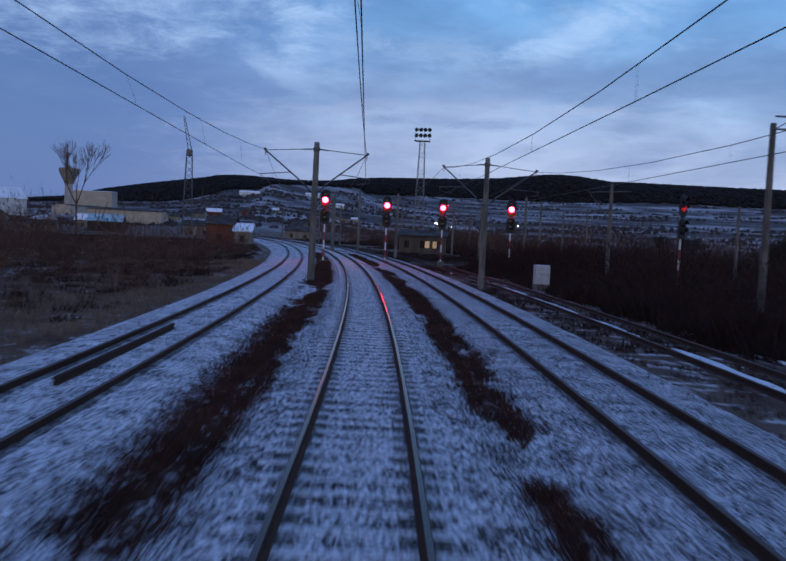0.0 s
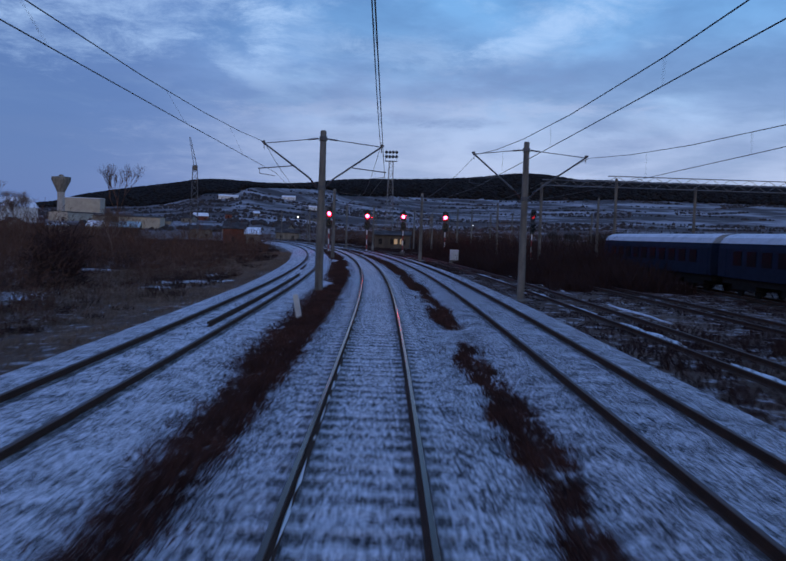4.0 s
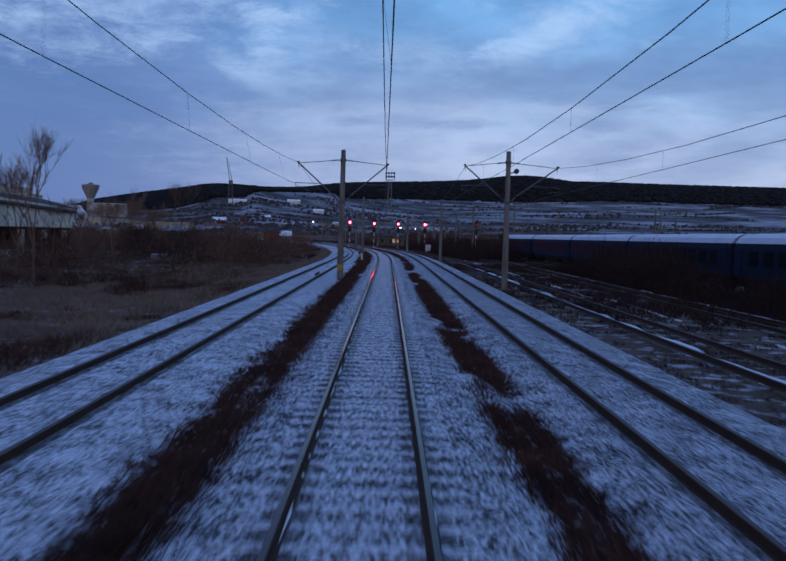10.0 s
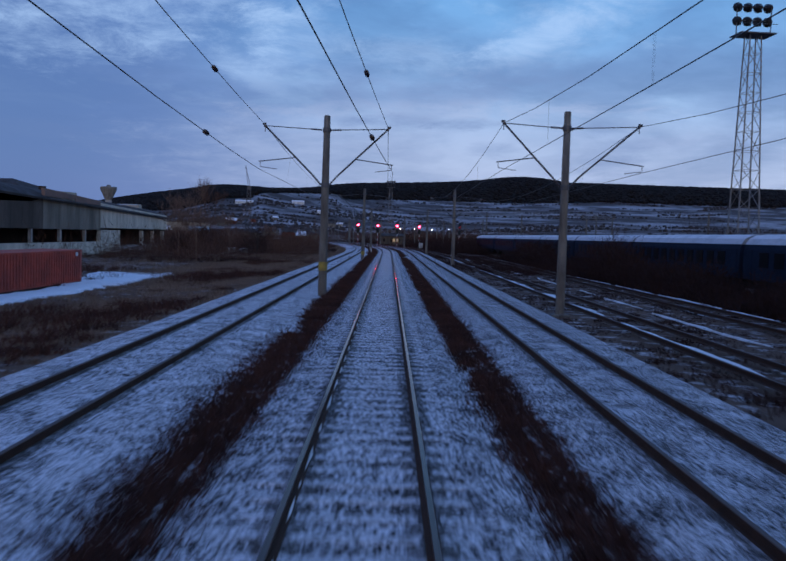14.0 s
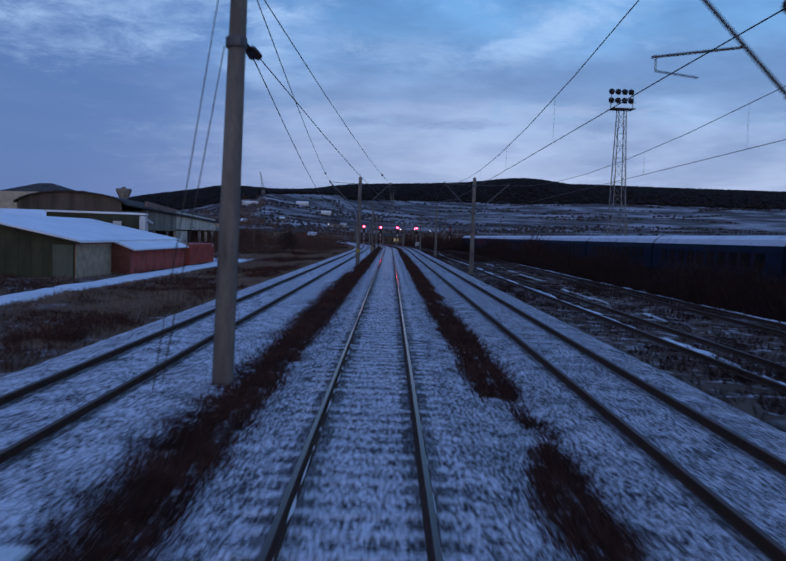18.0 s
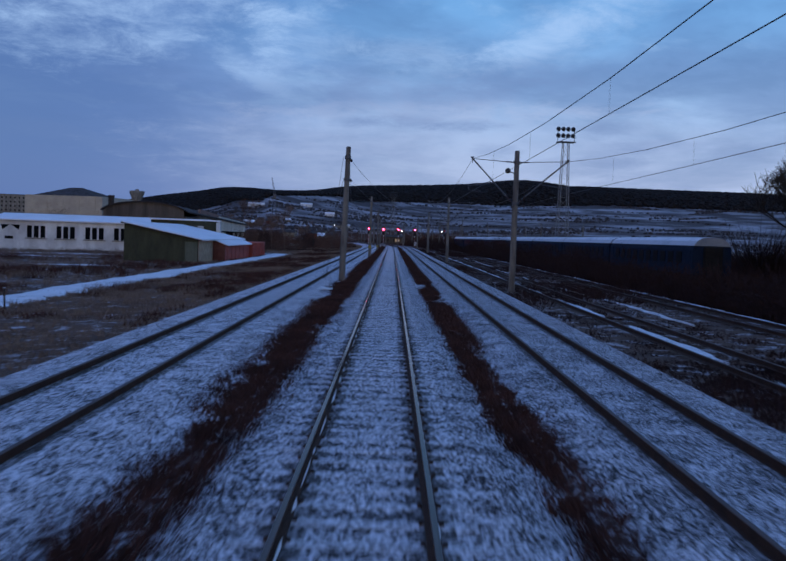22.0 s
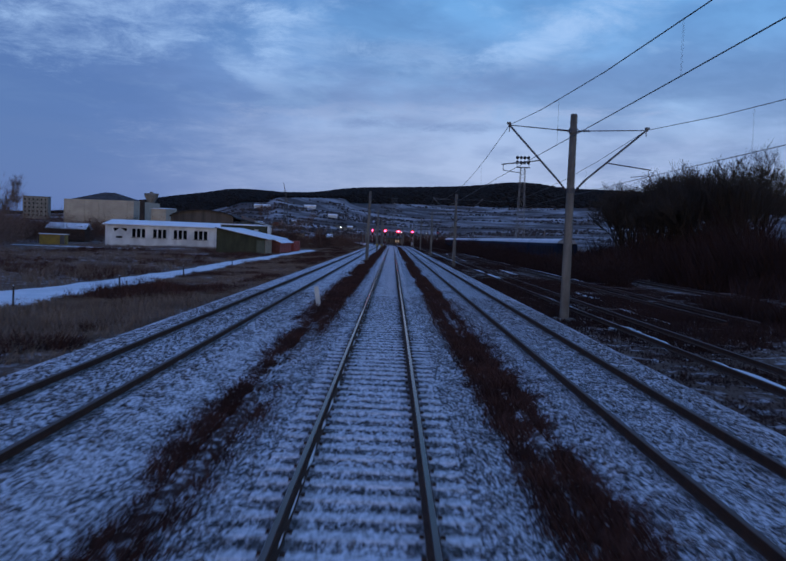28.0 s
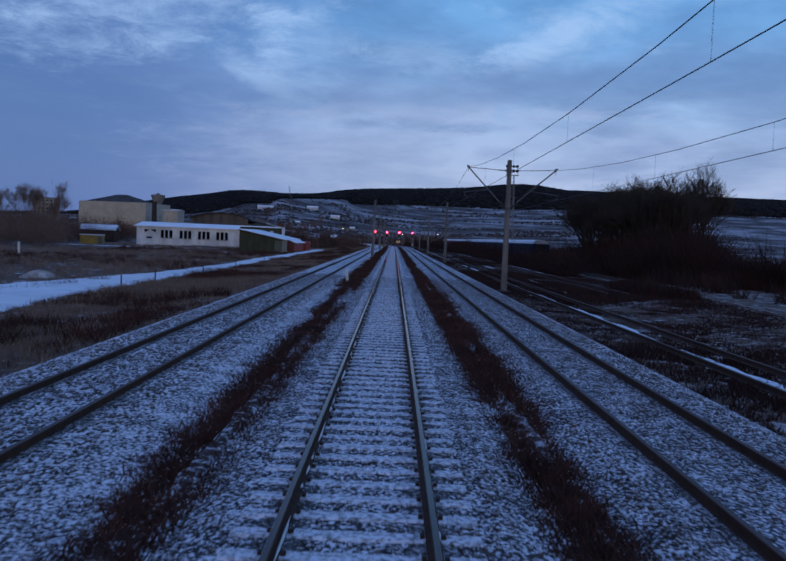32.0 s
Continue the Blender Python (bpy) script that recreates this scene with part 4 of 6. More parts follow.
bushes("coach_bushes", 1900, lambda u: 18.9 + 2.6 * u, 95, 292, 1.7, 3.8, "dark bushes along the row of coaches", gap=-0.35, clump=0.08, mat=SCRUB)
bushes("yard_bushes", 1500, lambda u: 27 + 40 * u, 330, 450, 1.5, 5.5, "dark bare bushes beyond the sidings", gap=-0.2, mat=SCRUB)
bushes("far_bushes", 900, lambda u: 22 + 85 * u, 450, 640, 4.0, 11.0, "dark bare bushes between yard and fields", gap=-0.3, twigs=110)
bushes("hut_bushes", 230, lambda u: -74 - 45 * u, 206, 250, 4.0, 10.0, "bare bushes behind a yellow hut", gap=-0.3, curved=False, twigs=220)
bushes("meadow_bushes", 700, lambda u: -0.5 - 34 * u, 150, 235, 5.0, 15.0, "brown haze of tall bare bushes round a field", gap=-0.25, clump=0.08, curved=False, twigs=220, shear=0.385, mat=HAZE)
bushes("siding_thicket", 1300, lambda u: 28.6 + 16 * u, 112, 142, 3.5, 9.0, "dark thicket of tall bare bushes beyond the sidings", gap=-0.25, curved=False, twigs=130, mat=SCRUB)


# one dense round bush by the path
def round_bush(at, w, h, label, seed, n=2600):
    r = np.random.default_rng(seed)
    d = r.normal(0, 1, (n, 3))
    d /= np.linalg.norm(d, axis=1, keepdims=True)
    d[:, 2] = np.abs(d[:, 2])
    lump = 1 + 0.18 * np.sin(d[:, 0] * 7 + seed) * np.cos(d[:, 1] * 6)
    c = d * (r.uniform(0.15, 1, (n, 1)) ** 0.45) * np.array([w, w, h]) * lump[:, None]
    e = d + r.normal(0, 0.6, (n, 3))
    a = r.normal(0, 1, (n, 3))
    a /= np.linalg.norm(a, axis=1, keepdims=True)
    v = np.stack([c - a * 0.035, c + a * 0.035, c + e * r.uniform(0.2, 0.6, (n, 1))], 1).reshape(-1, 3)
    th = thing("round_bush", label, "bush", at)
    stems = G()
    for i in range(9):
        q = 2 * math.pi * i / 9
        stems.tube((0, 0, -0.2), (0.6 * w * math.cos(q), 0.6 * w * math.sin(q), h * 0.6), 0.05, 0.02, 5)
    part("trunk", stems, BARK, th)
    part("crown", soup("crown", v, np.arange(len(v)).reshape(-1, 3), SCRUB), None, th)
    return th


for i, (x, y, w, h) in enumerate(((-22.6, 301, 3.1, 5.0), (-33, 322, 3.0, 4.6), (-38, 334, 2.6, 4.4), (-28, 352, 2.8, 4.2), (-47, 372, 3.4, 5.4), (-31, 285, 2.2, 3.6), (-20, 330, 2.0, 3.2))):
    round_bush((x, y, float(height(x, y)) - 0.1), w, h, "dense dark rounded bare bush beside the line", 300 + i)

# mound, fence posts, ruin
n, m = 18, 6
g = G()
v = []
for j in range(m):
    f = j / (m - 1)
    for i in range(n):
        q = 2 * math.pi * i / n
        w = (1 - f) * (1 + 0.16 * noise.noise((math.cos(q) * 1.5, math.sin(q) * 1.5, j)))
        v.append((-25.6 + 1.5 * w * math.cos(q), 62.5 + 1.8 * w * math.sin(q), -1.05 + 0.62 * (math.sin(f * 1.57) ** 1.2) + 0.06 * noise.noise((i * 0.9, j * 1.1, 2))))
f = [(j * n + i, j * n + (i + 1) % n, (j + 1) * n + (i + 1) % n, (j + 1) * n + i) for j in range(m - 1) for i in range(n)]
tagged(part("sand_mound", g.add(v, f), SAND), "low mound of pale earth at the road's edge", "mound")
for i, (x, y, h) in enumerate(((-15.9, 51.0, 1.1), (-15.9, 58.2, 1.25), (-15.6, 71.5, 1.1), (-16.0, 88.5, 1.1), (-16.6, 112.0, 1.1))):
    th = thing("fence_post", "thin dark weathered post by the snowy road", "post", (x, y, -1.0), 40 * i, "posts by the road")
    part("post_shaft", G().tube((0, 0, -0.2), (0.05 * (i % 3 - 1), 0.03, h), 0.05, 0.04, 7), BARK, th)
    part("post_cap", G().lathe((0.05 * (i % 3 - 1), 0.03, h), [(0.045, 0), (0.035, 0.02), (0.01, 0.03)], 7), ROOFSNOW, th, "cap of snow")
th = thing("boundary_post", "white painted post at the field's edge", "post", (-48.9, 112.2, -1.25))
part("post_shaft", G().cbox(-0.12, -0.12, -0.2, 0.12, 0.12, 1.75, 0.03), WHITEPOST, th)
part("post_foot", G().cbox(-0.2, -0.2, -0.3, 0.2, 0.2, 0.08, 0.03), CONCRETE, th)
th = thing("ruined_wall", "low broken concrete wall patched with snow", "wall", (-27, 311, -1.15), 43)
for i, h in enumerate((1.0, 1.1, 0.8, 1.05)):
    part("wall_panel", G().cbox(-2.2 + 1.1 * i + 0.02, -0.12, 0, -1.1 + 1.1 * i - 0.02, 0.12, h, 0.03), GREYWALL, th)
    part("snow_cap", G().cbox(-2.1 + 1.1 * i, -0.1, h + 0.002, -1.2 + 1.1 * i, 0.1, h + 0.06, 0.03), ROOFSNOW, th)
th = thing("telegraph_pole", "weathered wooden pole among bushes", "pole", (-18.8, 281.2, -1.0))
part("pole_shaft", G().tube((0, 0, -0.3), (0.05, 0, 3.9), 0.12, 0.09, 9), BARK, th)
part("cross_bar", G().box(-0.4, -0.16, 3.5, 0.45, -0.09, 3.6), BARK, th)

# ---- overhead line masts ----


def insulator(g, p, q, r=0.07):
    p, q = Vector(p), Vector(q)
    n = 5
    g.tube(p, q, 0.03, 0.03, 6)
    for i in range(n):
        a = p.lerp(q, (i + 0.25) / n)
        b = p.lerp(q, (i + 0.7) / n)
        g.tube(a, b, r, r * 0.55, 8)


def mast(at, heading, tall=8.75, arms=(-2.95, 3.0), band=0.0, anchor=False, lean=0.0, drop=0.7, group="overhead line masts", label="", pulley=0, rise=0.15, knee=2.65):
    th = thing("catenary_mast", label or "weathered concrete mast carrying cantilever arms beside a track", "mast", at, math.degrees(heading), group)
    g = G().lathe((0, 0, -0.6), [(0.215, 0), (0.205, 2.5), (0.18, 6.0), (0.155, tall + 0.55), (0.12, tall + 0.6)], 14)
    if lean:
        g.v = [(x + lean * (z + 0.6), y, z) for x, y, z in g.v]
    part("mast_shaft", g, CONCRETE, th, smooth=True)
    part("footing", G().cbox(-0.42, -0.42, -0.6, 0.42, 0.42, -0.02, 0.05), CONCRETE, th)
    if band:
        g = G().lathe((lean * 2.0, 0, band), [(0.222, 0), (0.224, 0.02), (0.222, 0.40), (0.218, 0.42)], 14)
        part("painted_band", g, YELLOWBAND, th, "worn yellow band", True)
    zt, zk = tall - drop, tall - drop - knee
    part("arm_clamp", G().lathe((lean * zt, 0, zt - 0.12), [(0.19, 0), (0.20, 0.03), (0.20, 0.2), (0.19, 0.23)], 12), STEEL, th)
    if pulley:
        part("tension_wheel", G().lathe((pulley * 0.55, -0.12, zt - 0.55), [(0.05, 0), (0.17, 0.02), (0.17, 0.1), (0.12, 0.13), (0.17, 0.16), (0.17, 0.24), (0.05, 0.26)], 12, "y").tube((pulley * 0.15, 0, zt - 0.7), (pulley * 0.6, 0, zt - 0.55), 0.04, 0.04, 6), BLACK, th, "dark tensioning wheel")
    if anchor:
        part("anchor_clamp", G().lathe((lean * 6.6, 0, 6.55), [(0.2, 0), (0.21, 0.03), (0.21, 0.18), (0.2, 0.2)], 12), STEEL, th)
        g = G()
        for q in (-1, 1):
            g.tube((-0.12, 0.1 * q, zt if q < 0 else 6.6), (-1.0, -1.2 + 0.3 * q, -0.2), 0.011, 0.011, 5)
        part("stay_cable", g, WIRE, th)
        return th
    part("strut_clamp", G().lathe((lean * zk, 0, zk - 0.12), [(0.195, 0), (0.205, 0.03), (0.205, 0.2), (0.195, 0.23)], 12), STEEL, th)
    for a in arms:
        q = 1 if a > 0 else -1
        tip = (a, 0, zt + rise)
        g = G()
        insulator(g, (0.2 * q, 0, zt), (0.75 * q, 0, zt + 0.2 * rise), 0.065)
        part("tie_insulator", g, INSUL, th)
        part("tie_rod", G().tube((0.75 * q, 0, zt + 0.2 * rise), tip, 0.022, 0.022, 6), STEEL, th)
        g = G()
        insulator(g, (0.2 * q, 0, zk), (0.62 * q, 0, zk + 0.48), 0.075)
        part("strut_insulator", g, INSUL, th)
        e = 1.09
        x1 = 0.62 * q + (a - 0.62 * q) * e * 0.965
        z1 = zk + 0.48 + (zt + rise - zk - 0.48) * e * 0.965
        part("bracket_tube", G().tube((0.62 * q, 0, zk + 0.48), (x1, 0, z1), 0.045, 0.045, 8), STEEL, th)
        ra = 0.62 * q + (a - 0.62 * q) * 0.35
        zz = zk + 0.48 + (zt + rise - zk - 0.48) * 0.35
        part("registration_arm", G().tube((ra, 0, zz), (a + 0.28 * q, 0, zt - 1.6), 0.026, 0.026, 6).tube((a + 0.2 * q, 0, zt - 1.6), (a + 0.2 * q, 0, zt - 1.85), 0.015, 0.015, 5), STEEL, th)
        part("steady_arm", G().tube((a + 0.2 * q, 0, zt - 1.85), (a - 0.6 * q, 0, zt - 1.95), 0.016, 0.016, 5), STEEL, th)
        part("wire_clamp", G().cbox(a - 0.05, -0.07, zt + rise - 0.06, a + 0.05, 0.07, zt + rise + 0.14, 0.02).tube((a, 0, zt + rise), (a, 0, zt + rise - 0.3), 0.02, 0.02, 5), STEEL, th)
    return th


LEFT_S = [199.0, 263.0, 321.5, 379.0, 434.0]
RIGHT_S = [-9.0, 60.0, 130.0, 196.0, 262.0, 324.2, 384.0, 440.0]
LEFT_ARM = {199.0: (8.75, 0.7, 0.12, 2.65), 263.0: (8.75, 0.7, -0.28, 2.82), 321.5: (8.2, 0.42, -0.32, 2.48), 379.0: (8.2, 0.42, -0.2, 2.55), 434.0: (8.2, 0.42, -0.2, 2.6)}
for s in LEFT_S:
    x, y, h = along(s, -2.95)
    tall, drop, rise, knee = LEFT_ARM[s]
    mast((x, y, -0.1), h, tall=tall, drop=drop, rise=rise, knee=knee, lean=0.004, band={199.0: 1.25, 263.0: 0.6}.get(s, 0.0))
x, y, h = along(130.7, -2.98)
mast((x, y, -0.1), h, tall=8.8, anchor=True, lean=0.02, label="plain concrete anchor mast with steel clamps and stays")
for s in RIGHT_S:
    x, y, h = along(s, 7.95 if s == 324.2 else 8.1)
    mast((x, y, -0.35), h, tall=9.1 if s < 300 else 8.55, arms=(-2.85, 3.25), drop=0.75 if s < 300 else 0.45, rise=0.15 if s < 200 else -0.3, label="tall concrete mast with arms over two sidings", pulley={262.0: 1, 130.0: -1}.get(s, 0))


def wire_between(g, p, q, sag, r=0.012, n=8):
    """One sagging wire as one skin."""
    p, q = Vector(p), Vector(q)
    d = (q - p).normalized()
    a = d.orthogonal().normalized()
    b = d.cross(a)
    k = 5
    v, f = [], []
    for i in range(n + 1):
        t = i / n
        w = p.lerp(q, t)
        w.z -= 4 * sag * t * (1 - t)
        v += [w + r * (math.cos(2 * math.pi * m / k) * a + math.sin(2 * math.pi * m / k) * b) for m in range(k)]
        if i:
            f += [((i - 1) * k + m, (i - 1) * k + (m + 1) % k, i * k + (m + 1) % k, i * k + m) for m in range(k)]
    g.add(v, f)


def overhead(sup, label, zm, zc, drop_at, sag=0.85, stagger={}):
    """A messenger wire, a contact wire and droppers through the given supports (s, offset); drop_at lowers the messenger and the contact wire at a support."""
    th = thing("overhead_line", label, "overhead line")
    for (s0, o0), (s1, o1) in zip(sup, sup[1:]):
        a, b = along(s0, o0), along(s1, o1)
        c, d = along(s0, o0 + stagger.get(s0, 0.0)), along(s1, o1 + stagger.get(s1, 0.0))
        (ma, ca), (mb, cb) = drop_at(s0), drop_at(s1)
        g = G()
        wire_between(g, (a[0], a[1], zm - ma), (b[0], b[1], zm - mb), sag, 0.013)
        part("messenger_wire", g, WIRE, th)
        g = G()
        wire_between(g, (c[0], c[1], zc - ca), (d[0], d[1], zc - cb), 0.05, 0.012, 3)
        part("contact_wire", g, WIRE, th)
        for i in range(1, 6):
            f = i / 6
            x, y = a[0] + f * (b[0] - a[0]), a[1] + f * (b[1] - a[1])
            xl = c[0] + f * (d[0] - c[0])
            low = zc - ca - f * (cb - ca) - 0.2 * f * (1 - f)
            top = zm - ma - f * (mb - ma) - 4 * sag * f * (1 - f)
            part("dropper", G().tube((xl, y, low), (x, y, top), 0.004, 0.004, 4), WIRE, th)
    return th


def anchored(th, a, b, z0, z1, stagger):
    """The last span, drawn in to an anchor mast with a string of insulators."""
    for (za, zb) in zip(z0, z1):
        p, q = Vector((a[0] + (stagger if za < 7 else 0.0), a[1], za)), Vector((b[0], b[1], zb))
        k = p.lerp(q, 1 - 1.3 / (q - p).length)
        g = G()
        wire_between(g, p, k, 0.35, 0.013, 6)
        part("anchored_wire", g, WIRE, th)
        c = p.lerp(q, 15.3 / (q - p).length)
        c.z -= 0.24
        g = G()
        insulator(g, c, c + 0.6 * (q - p).normalized(), 0.075)
        part("section_insulator", g, INSUL, th)
        g = G()
        insulator(g, k, k.lerp(q, 0.55), 0.09)
        g.tube(k.lerp(q, 0.55), q, 0.02, 0.02, 5)
        part("strain_insulator", g, INSUL, th)


def left_drop(s):
    return {199.0: (0.0, 0.0), 263.0: (0.4, 0.05)}.get(s, (0.68 if s < 350 else 0.58, 0.1))


def right_drop(s):
    return (0.0, 0.0) if s < 200 else ((0.45, 0.1) if s < 300 else (0.72, 0.4))


own = overhead([(199.0, 0.05), (263.0, 0.0), (321.5, 0.0), (379.0, 0.05), (434.0, 0.0)], "catenary and contact wire over the running track", 8.1, 6.0, left_drop, stagger={199.0: 0.28, 321.5: 0.25})
lft = overhead([(199.0, -5.9), (263.0, -5.9), (321.5, -5.9), (379.0, -5.9), (434.0, -5.9)], "catenary and contact wire over the side track", 8.1, 6.0, left_drop, stagger={199.0: -0.3, 263.0: 0.45, 321.5: 0.6})
am = along(130.8, -2.7)
for th, o in ((own, 0.05), (lft, -5.9)):
    anchored(th, along(199.0, o), am, (8.1, 6.0), (7.9, 6.6), 0.28 if o > 0 else -0.3)
overhead([(s, 5.25) for s in RIGHT_S], "catenary and contact wire over the far running track", 8.15, 6.05, right_drop, 1.3)
overhead([(s, 11.35) for s in RIGHT_S], "catenary and contact wire over the siding", 8.15, 6.05, right_drop, 1.3)


# ---- light towers ----
def light_tower(at, tall, turn, label):
    th = thing("light_tower", label, "light tower", at, turn)
    w0, w1 = 1.1, 0.5
    for i, (sx, sy) in enumerate(((-1, -1), (1, -1), (1, 1), (-1, 1))):
        part("corner_leg", G().tube((sx * w0, sy * w0, -0.5), (sx * w1, sy * w1, tall - 1.2), 0.075, 0.06, 6), GALV, th)
    nseg = 13
    for fc in range(4):
        g = G()
        for j in range(nseg):
            za, zb = (tall - 1.2) * j / nseg, (tall - 1.2) * (j + 1) / nseg
            wa, wb = w0 + (w1 - w0) * j / nseg, w0 + (w1 - w0) * (j + 1) / nseg
            cs = ((-1, -1), (1, -1), (1, 1), (-1, 1))
            p, q = cs[fc], cs[(fc + 1) % 4]
            if j % 2:
                p, q = q, p
            g.tube((p[0] * wa, p[1] * wa, za), (q[0] * wb, q[1] * wb, zb), 0.03, 0.03, 4)
            g.tube((p[0] * wb, p[1] * wb, zb), (q[0] * wb, q[1] * wb, zb), 0.025, 0.025, 4)
        part("lattice_face", g, GALV, th)
    part("platform", G().box(-1.6, -1.1, tall - 1.3, 1.6, 1.1, tall - 1.2).tube((-1.6, -1.1, tall - 0.5), (1.6, -1.1, tall - 0.5), 0.03, 0.03, 5), STEEL, th)
    part("lamp_frame", G().tube((-1.7, 0, tall), (1.7, 0, tall), 0.05, 0.05, 6).tube((-1.7, 0, tall + 1.2), (1.7, 0, tall + 1.2), 0.05, 0.05, 6).tube((-1.55, 0, tall - 1.2), (-1.55, 0, tall + 1.5), 0.05, 0.05, 6).tube((1.55, 0, tall - 1.2), (1.55, 0, tall + 1.5), 0.05, 0.05, 6), STEEL, th)
    for i in range(4):
        for j in range(2):
            x, z = -1.38 + 0.92 * i, tall + 0.0 + 1.2 * j
            fl = part("floodlight", G().lathe((x, 0.05, z), [(0.15, -0.3), (0.32, -0.05), (0.42, 0.25), (0.43, 0.3)], 12, "y").box(x - 0.06, -0.35, z - 0.5, x + 0.06, -0.2, z + 0.1), BLACK, th)
    return th


light_tower((31.6, 233.1, -0.5), 23.2, 4, "galvanised lattice light tower with unlit floodlights")
light_tower((0.4, 510, 0), 24.0, -8, "distant lattice light tower with a head of floodlights")


# ---- signals ----
def signal(at, lens, turn, label, tall=5.9):
    th = thing("railway_signal", label, "signal", at, turn, "signals across the tracks")
    part("signal_mast", G().tube((0, 0.12, -0.4), (0, 0.12, tall - 1.6), 0.075, 0.075, 10), STRIPES, th)
    part("base_block", G().cbox(-0.35, -0.2, -0.5, 0.35, 0.45, 0.1, 0.04), CONCRETE, th)

    def board(z0, z1, w, name, up):
        n = 8
        v = []
        for y in (0.0, 0.06):
            ring = [(w * math.cos(math.pi * i / n), (z1 - w) + w * math.sin(math.pi * i / n)) for i in range(n + 1)]
            ring += [(-w * math.cos(math.pi * i / n), (z0 + w) - w * math.sin(math.pi * i / n)) for i in range(n + 1)]
            v += [(a, y, b) for a, b in ring]
        k = 2 * (n + 1)
        f = [tuple(range(k)), tuple(range(2 * k - 1, k - 1, -1))] + [(i, (i + 1) % k, k + (i + 1) % k, k + i) for i in range(k)]
        return part(name, G().add(v, f), BLACK, th, "matt black rounded board")

    b1 = board(tall - 0.75, tall + 1.0, 0.46, "target_board", True)
    b2 = board(tall - 2.35, tall - 0.8, 0.46, "lower_board", False)
    for b, zs in ((b1, (tall + 0.5, tall)), (b2, (tall - 1.2, tall - 1.75))):
        for z in zs:
            lit = z == tall
            part("lens", G().lathe((0, -0.03, z), [(0.03, -0.13), (0.21, -0.09), (0.27, 0.0), (0.27, 0.03)], 14, "y"), lens if lit else DARKLENS, b, "glowing red lens" if lit else "unlit lens")
            hood = G()
            n = 8
            v = [((0.32) * math.cos(math.pi * i / n), y, z + 0.32 * math.sin(math.pi * i / n)) for y in (-0.34, -0.0) for i in range(n + 1)]
            v += [(0.295 * math.cos(math.pi * i / n), y, z + 0.295 * math.sin(math.pi * i / n)) for y in (-0.34, -0.0) for i in range(n + 1)]
            k = n + 1
            f = []
            for i in range(n):
                f += [(i, i + 1, k + i + 1, k + i), (2 * k + i, 3 * k + i, 3 * k + i + 1, 2 * k + i + 1), (i, 2 * k + i, 2 * k + i + 1, i + 1)]
            part("lens_hood", hood.add(v, f), BLACK, b)
    part("ladder", G().tube((-0.2, 0.4, 0), (-0.2, 0.25, tall), 0.02, 0.02, 5).tube((0.2, 0.4, 0), (0.2, 0.25, tall), 0.02, 0.02, 5), STEEL, th)
    return th


signal((-9.0, 410.8, 0), LENS, 0, "railway signal showing red on a striped mast")
signal((-3.3, 419.1, 0), LENS, 0, "railway signal showing red on a striped mast")
signal((2.7, 421.3, 0.1), LENS, 0, "railway signal showing red on a striped mast")
signal((9.2, 413.1, 0), LENS, 0, "railway signal showing red on a striped mast")
signal((19.5, 392, 0), LENS_DIM, 40, "railway signal turned aside, its red lamp faint")

# relay cabinet beside the sidings
th = thing("relay_cabinet", "pale grey metal trackside cabinet standing in weeds", "cabinet", (8.9, 389, -0.25), 4)
part("cabinet_body", G().cbox(-0.52, -0.35, 0.15, 0.52, 0.35, 1.5, 0.04), CABINET, th)
part("plinth", G().box(-0.56, -0.4, -0.3, 0.56, 0.4, 0.15), CONCRETE, th)
for x in (-0.26, 0.26):
    d = part("cabinet_door", G().cbox(x - 0.23, -0.38, 0.22, x + 0.23, -0.354, 1.42, 0.008), CABINET, th)
    part("door_handle", G().box(x + 0.12, -0.41, 0.75, x + 0.15, -0.38, 0.9), STEEL, d)

# white marker posts
for x, y, tilt in ((-2.76, 57.8, -9), (-2.75, 307.4, -10)):
    th = thing("marker_post", "leaning white concrete marker post in the weeds", "post", (x, y, -0.15), 0, "marker posts")
    th.matrix_basis = pose(x, y, -0.15, 4, tilt, 0)
    part("post_shaft", G().cbox(-0.09, -0.07, -0.3, 0.09, 0.07, 0.95, 0.03), WHITEPOST, th)
th = tagged(part("stone_slab", G().cbox(-3.7, 120.6, -0.15, -2.9, 121.6, 0.03, 0.03), WHITEPOST), "snow-covered concrete slab lying beside a mast", "slab")


